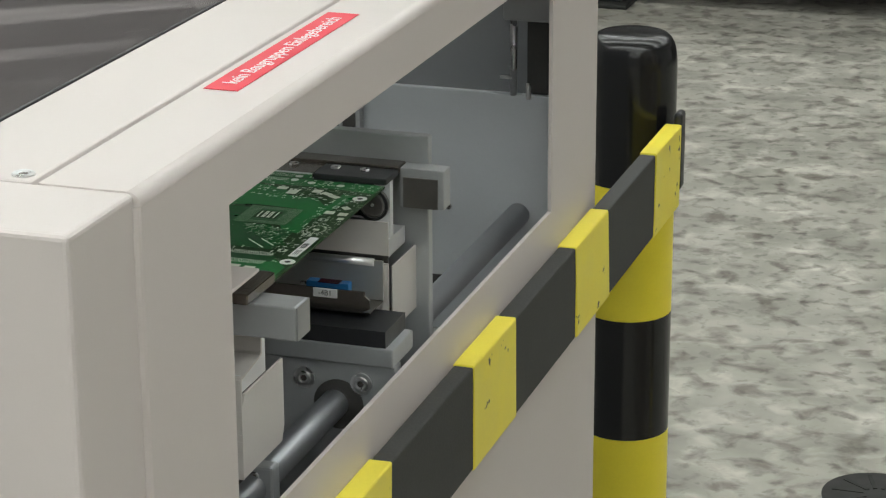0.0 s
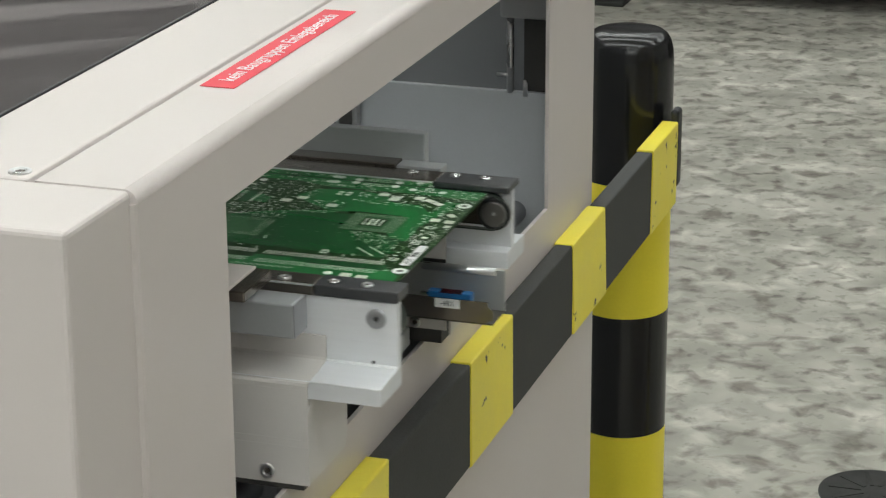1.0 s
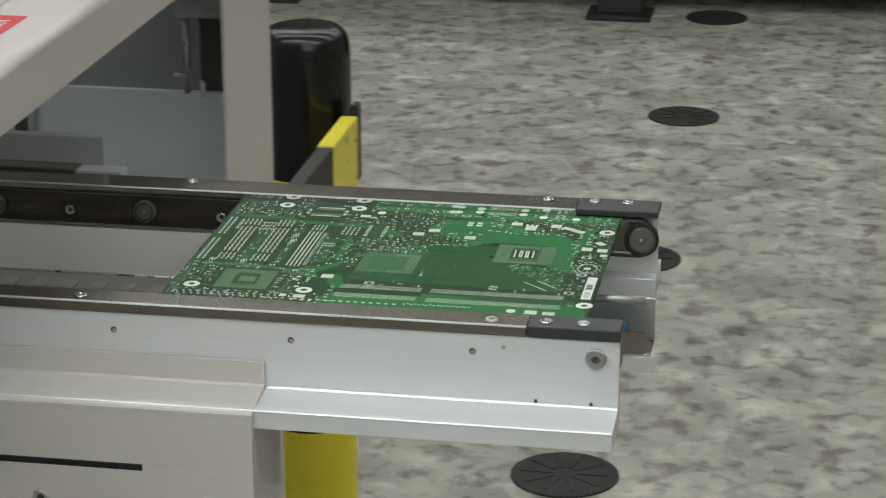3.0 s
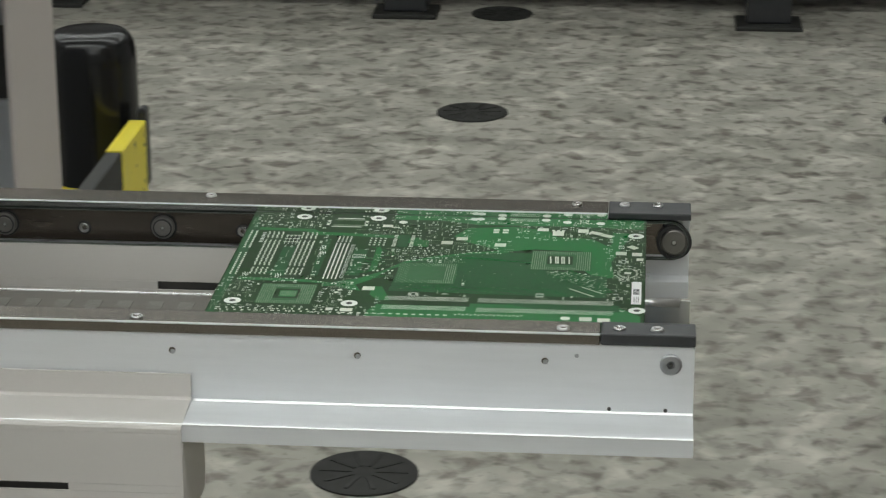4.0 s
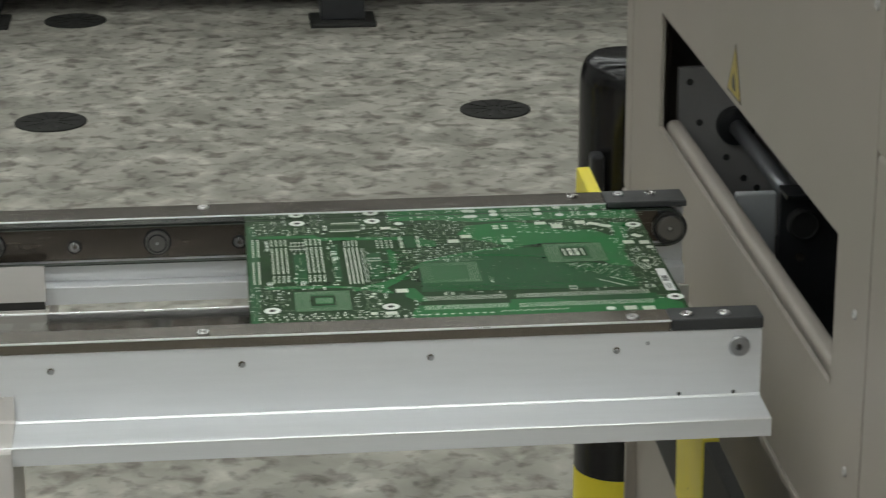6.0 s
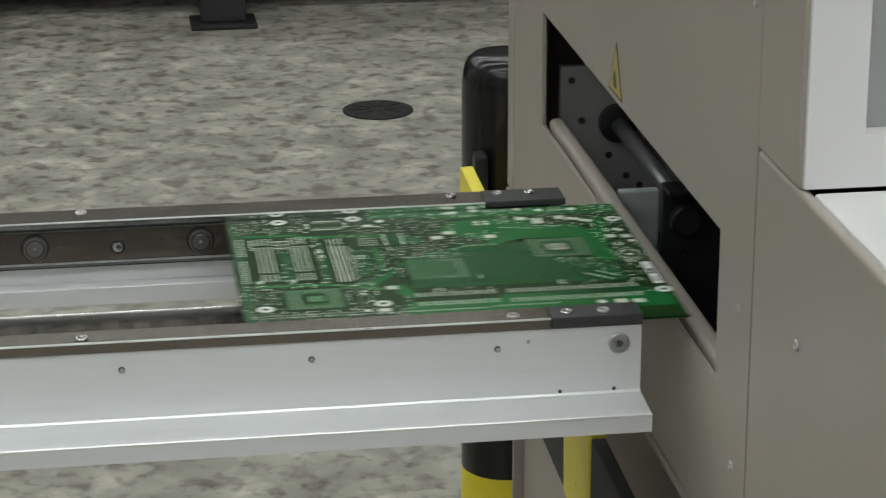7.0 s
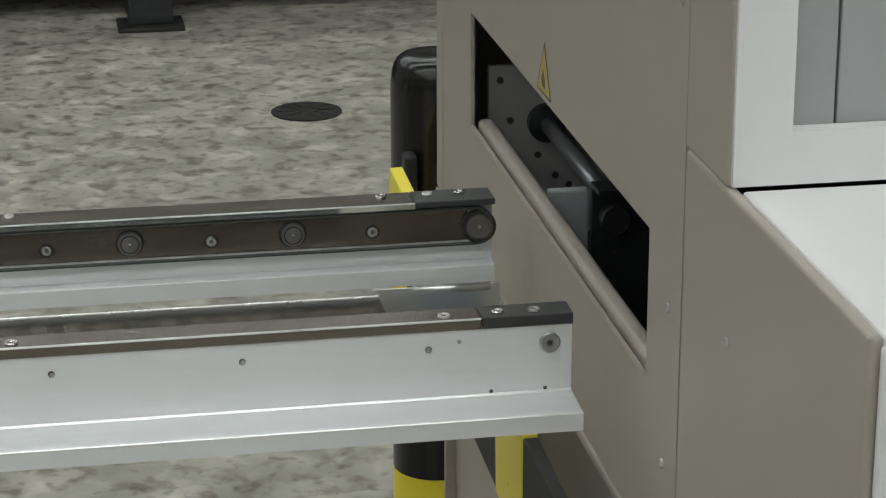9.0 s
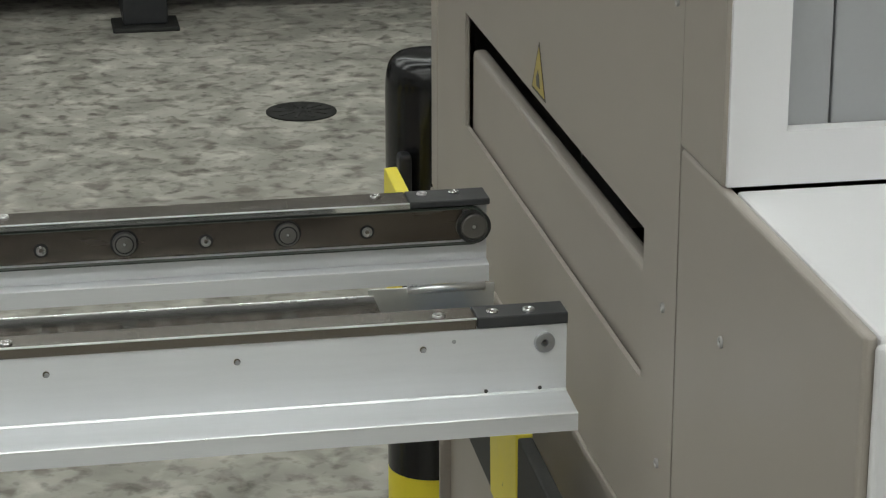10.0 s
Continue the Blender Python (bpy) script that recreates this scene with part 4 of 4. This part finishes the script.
for u, v in ((253.5, 218.5), (281.5, 217.5), (295, 214), (316, 213.2), (240, 216.5), (192, 206.5), (300, 40.8), (236.5, 216)):
    claim(u, v, 7, 7)
    part("connector_pad", lathe([(0.0028, 0.00005), (0.0028, 0.0002), (0.0001, 0.0002)], "z", (u * mm, v * mm, ZP), 20), SILK, pcb)
for k in range(26):
    pads.rect(259 + 0.72 * k, 218.6 - 3.2 * (k % 2), 0.5, 2.3, -0.3)
for k in range(9):
    pads.rect(300 + 1.7 * k, 213.5 - 1.6 * (k % 2), 1.0, 1.1)
# teardrop pads beside a ring
for u, v in ((170.4, 61.5), (168.0, 78.5), (166.5, 74.0)):
    claim(u, v, 4, 4)
    pads.rect(u, v, 2.6, 2.6, 0.5)
# quad flat package with its two bright sides
for u in (190.6, 201.2):
    for k in range(9):
        pads.rect(u, 180 - 2.5 * k, 2.3, 1.1)
sheet([(192.8, 159), (199, 159), (199, 181), (192.8, 181)], MASKDARK, 0.00024)
claim(196, 170, 14, 24)
# round footprint: two rings of radial pads
for k in range(30):
    a = 2 * math.pi * k / 30
    pads.rect(334 + 5.6 * math.cos(a), 120.5 + 8.2 * math.sin(a), 1.4, 0.55, a)
    if k % 2:
        small.rect(334 + 8.0 * math.cos(a), 120.5 + 11.5 * math.sin(a), 1.5, 0.7, a)
claim(334, 120.5, 17, 22)

# fan of tracks converging on the processor field, with a bright pair below it
for k in range(30):
    w = k / 29
    u0, v0 = 286 + 30 * w, 111 - 33 * w
    trace.rect(u0 + 8 - 3 * w, v0 + 7 + 10 * w * (1 - w), 17 - 6 * w, 0.32, 0.55 - 0.25 * w)
for k in range(130):
    w = rnd.random()
    top = 120 - 4 * w
    u, v = 288 + 36 * w + rnd.uniform(-2, 2), 0
    v = rnd.uniform(112 - 34 * w, top)
    dull.rect(u, v, rnd.uniform(0.4, 0.9), rnd.uniform(0.7, 1.6), -0.6)
    if k % 3 == 0:
        small.rect(u + 1, v + 1, 0.6, 1.0, -0.6)
for u, v, n in ((308, 84.2, 19), (314, 88.5, 16)):
    pads.rect(u, v, n, 0.9, -0.72)
    dull.rect(u - 1.5, v + 1.8, n, 0.5, -0.72)
claim(306, 98, 36, 34)
for k in range(16):
    trace.rect(236 + 2.4 * k, 142 - 0.5 * k, rnd.uniform(14, 26), 0.22, 0.10 - 0.02 * k)
for k in range(26):
    trace.rect(206 + 3.6 * k, 84 + 4 * math.sin(k * 1.7), rnd.uniform(8, 18), 0.22, -0.25 - 0.01 * k)
for k in range(26):
    trace.rect(rnd.uniform(168, 188), rnd.uniform(98, 165), rnd.uniform(6, 20), 0.3, rnd.choice((0.5, 0, 1.57, -0.6)))


def two_pads(u, v):
    """Footprint of a small resistor or capacitor."""
    big = rnd.random() < 0.22
    g, w, h = (1.15, 1.15, 1.7) if big else (0.75, 0.75, 1.25)
    if rnd.random() < 0.5:
        if claim(u, v, 2 * g + w + 0.5, h + 0.6):
            for sgn in (-1, 1):
                (pads if big else small).rect(u + sgn * g, v, w, h)
            if rnd.random() < 0.4:
                silk.rect(u, v + h * 0.75, 2 * g, 0.35)
    elif claim(u, v, h + 0.5, 2 * g + w + 1.0):
        for sgn in (-1, 1):
            (pads if big else small).rect(u, v + sgn * (g + 0.25), h, w)


def small_outline(u, v):
    """Footprint of a small chip: two combs and a printed outline."""
    n = rnd.choice((3, 4, 4, 7))
    if rnd.random() < 0.5:
        if claim(u, v, 1.15 * n + 1, 7.5):
            for k in range(n):
                for sgn in (-1, 1):
                    small.rect(u + 1.15 * (k - (n - 1) / 2), v + sgn * 2.6, 0.55, 1.7)
            silk.outline(u, v, 1.15 * n, 2.6, 0.2)
    elif claim(u, v, 6.5, 1.3 * n + 1):
        for k in range(n):
            for sgn in (-1, 1):
                small.rect(u + sgn * 2.3, v + 1.3 * (k - (n - 1) / 2), 1.5, 0.6)
        silk.outline(u, v, 2.4, 1.3 * n, 0.2)


def via_row(u, v):
    n = rnd.randint(2, 6)
    turn = rnd.random() < 0.5
    for k in range(n):
        a, b = (u + 1.2 * k, v) if turn else (u, v + 1.4 * k)
        if claim(a, b, 0.6, 0.6):
            dull.rect(a, b, 0.6, 0.75)


def printed_code(u, v):
    """A part number in print too small to read."""
    n = rnd.randint(2, 4)
    if claim(u + 0.4 * n, v, 0.8 * n + 0.4, 2.0):
        for k in range(n):
            silk.rect(u + 0.8 * k, v, 0.22, 1.5, rnd.uniform(-0.35, 0.35))
            silk.rect(u + 0.8 * k + 0.2, v + rnd.choice((-0.6, 0, 0.6)), 0.5, 0.3)


for u0, u1, v0, v1, n in ((98, 146, 191, 219.5, 200), (97, 122, 48, 96, 110), (154, 176, 46, 92, 110), (106, 166, 88, 98, 60), (164, 192, 178, 220, 90), (166, 200, 98, 160, 70), (186, 234, 132, 206, 330),
                          (232, 262, 150, 176, 70), (203, 224, 130, 158, 120), (264, 324, 178, 206, 130), (320, 343, 64, 186, 190), (324, 343, 194, 220, 70), (144, 152, 98, 182, 50),
                          (121, 130, 98, 156, 12), (97, 200, 30, 52, 110), (200, 343, 206, 220, 120), (190, 196, 52, 70, 16), (296, 343, 52, 62, 30), (205, 330, 72, 78, 9), (232, 240, 90, 100, 10)):
    for k in range(2 * n):
        u, v = rnd.uniform(u0, u1), rnd.uniform(v0, v1)
        u, v = round(u / 0.8) * 0.8, round(v / 0.8) * 0.8
        p = rnd.random()
        (two_pads if p < 0.40 else via_row if p < 0.62 else printed_code if p < 0.90 else small_outline)(u, v)
for k in range(60):
    dull.rect(rnd.uniform(200, 322), rnd.uniform(76, 150), 0.5, 0.6)
pads.done("pad_layer", TIN, "bare silver solder pads")
small.done("fine_pad_layer", TIN, "fine silver pads")
dull.done("dull_pad_layer", DULLTIN, "rows of dull fine pads")
silk.done("silkscreen_layer", SILK, "white printed marks")
trace.done("trace_layer", MASKLIGHT, "light green tracks")
# white bar-code sticker
st = part("sticker", prism([(336.6 * mm, 66 * mm), (342.3 * mm, 66 * mm), (342.3 * mm, 104 * mm), (336.6 * mm, 104 * mm)], "z", ZP + 0.0003, ZP + 0.0006), INK, pcb, "white bar-code sticker")
for k in range(12):
    yb = 82 + 0.75 * k + 0.2 * (k % 3)
    part("printed_bar", box(0.3375, 0.3412, yb * mm, (yb + 0.30 + 0.2 * (k % 2)) * mm, ZP + 0.0006, ZP + 0.00068), BLACKPL, st)
for k in range(3):
    part("printed_bar", box(0.3380 + 0.0012 * k, 0.3384 + 0.0012 * k, 0.069, 0.078, ZP + 0.0006, ZP + 0.00068), BLACKPL, st)


def motions():
    slide = [(0.0, -0.804), (0.3, -0.8005), (0.5, -0.783), (0.7, -0.758), (1.0, -0.7165), (1.5, -0.6396), (2.0, -0.5643), (2.5, -0.4868), (3.0, -0.4111), (4.5, -0.1832),
             (5.0, -0.109), (5.5, -0.0319), (5.8, 0.002), (6.0, 0.003), (6.5, 0.0), (10.0, 0.0)]
    walk(conv, [(t, pose(d, 0, 0)) for t, d in slide])
    walk(stage, [(t, pose(0.489 * d, 0, 0)) for t, d in slide])
    board = [(0.0, -0.7695), (0.3, -0.768), (0.5, -0.758), (1.0, -0.6955), (1.5, -0.6188), (2.0, -0.5467), (2.5, -0.4707), (3.0, -0.3983), (4.5, -0.1778),
             (5.0, -0.1052), (5.5, -0.0319), (5.8, 0.002), (6.0, 0.004), (6.5, 0.004), (7.0, 0.065), (7.3, 0.168), (7.5, 0.2365), (7.7, 0.284), (7.9, 0.328), (8.0, 0.353), (8.1, 0.395), (8.4, 0.48), (10.0, 0.48)]
    walk(pcb, [(t, pose(d, 0, 0)) for t, d in board])
    walk(inn, [(t, pose(d, 0, 0)) for t, d in ((0.0, 0.0), (9.05, 0.0), (9.2, 0.006), (9.3, 0.0165), (9.4, 0.026), (9.5, 0.037), (9.6, 0.047), (9.8, 0.064), (10.0, 0.078))])
    walk(hatch, [(t, pose(0, 0, z)) for t, z in ((0.0, 0.931), (9.2, 0.931), (9.3, 0.936), (9.4, 0.946), (9.5, 0.962), (9.6, 0.973), (9.8, 0.981), (10.0, 0.984))])


motions()
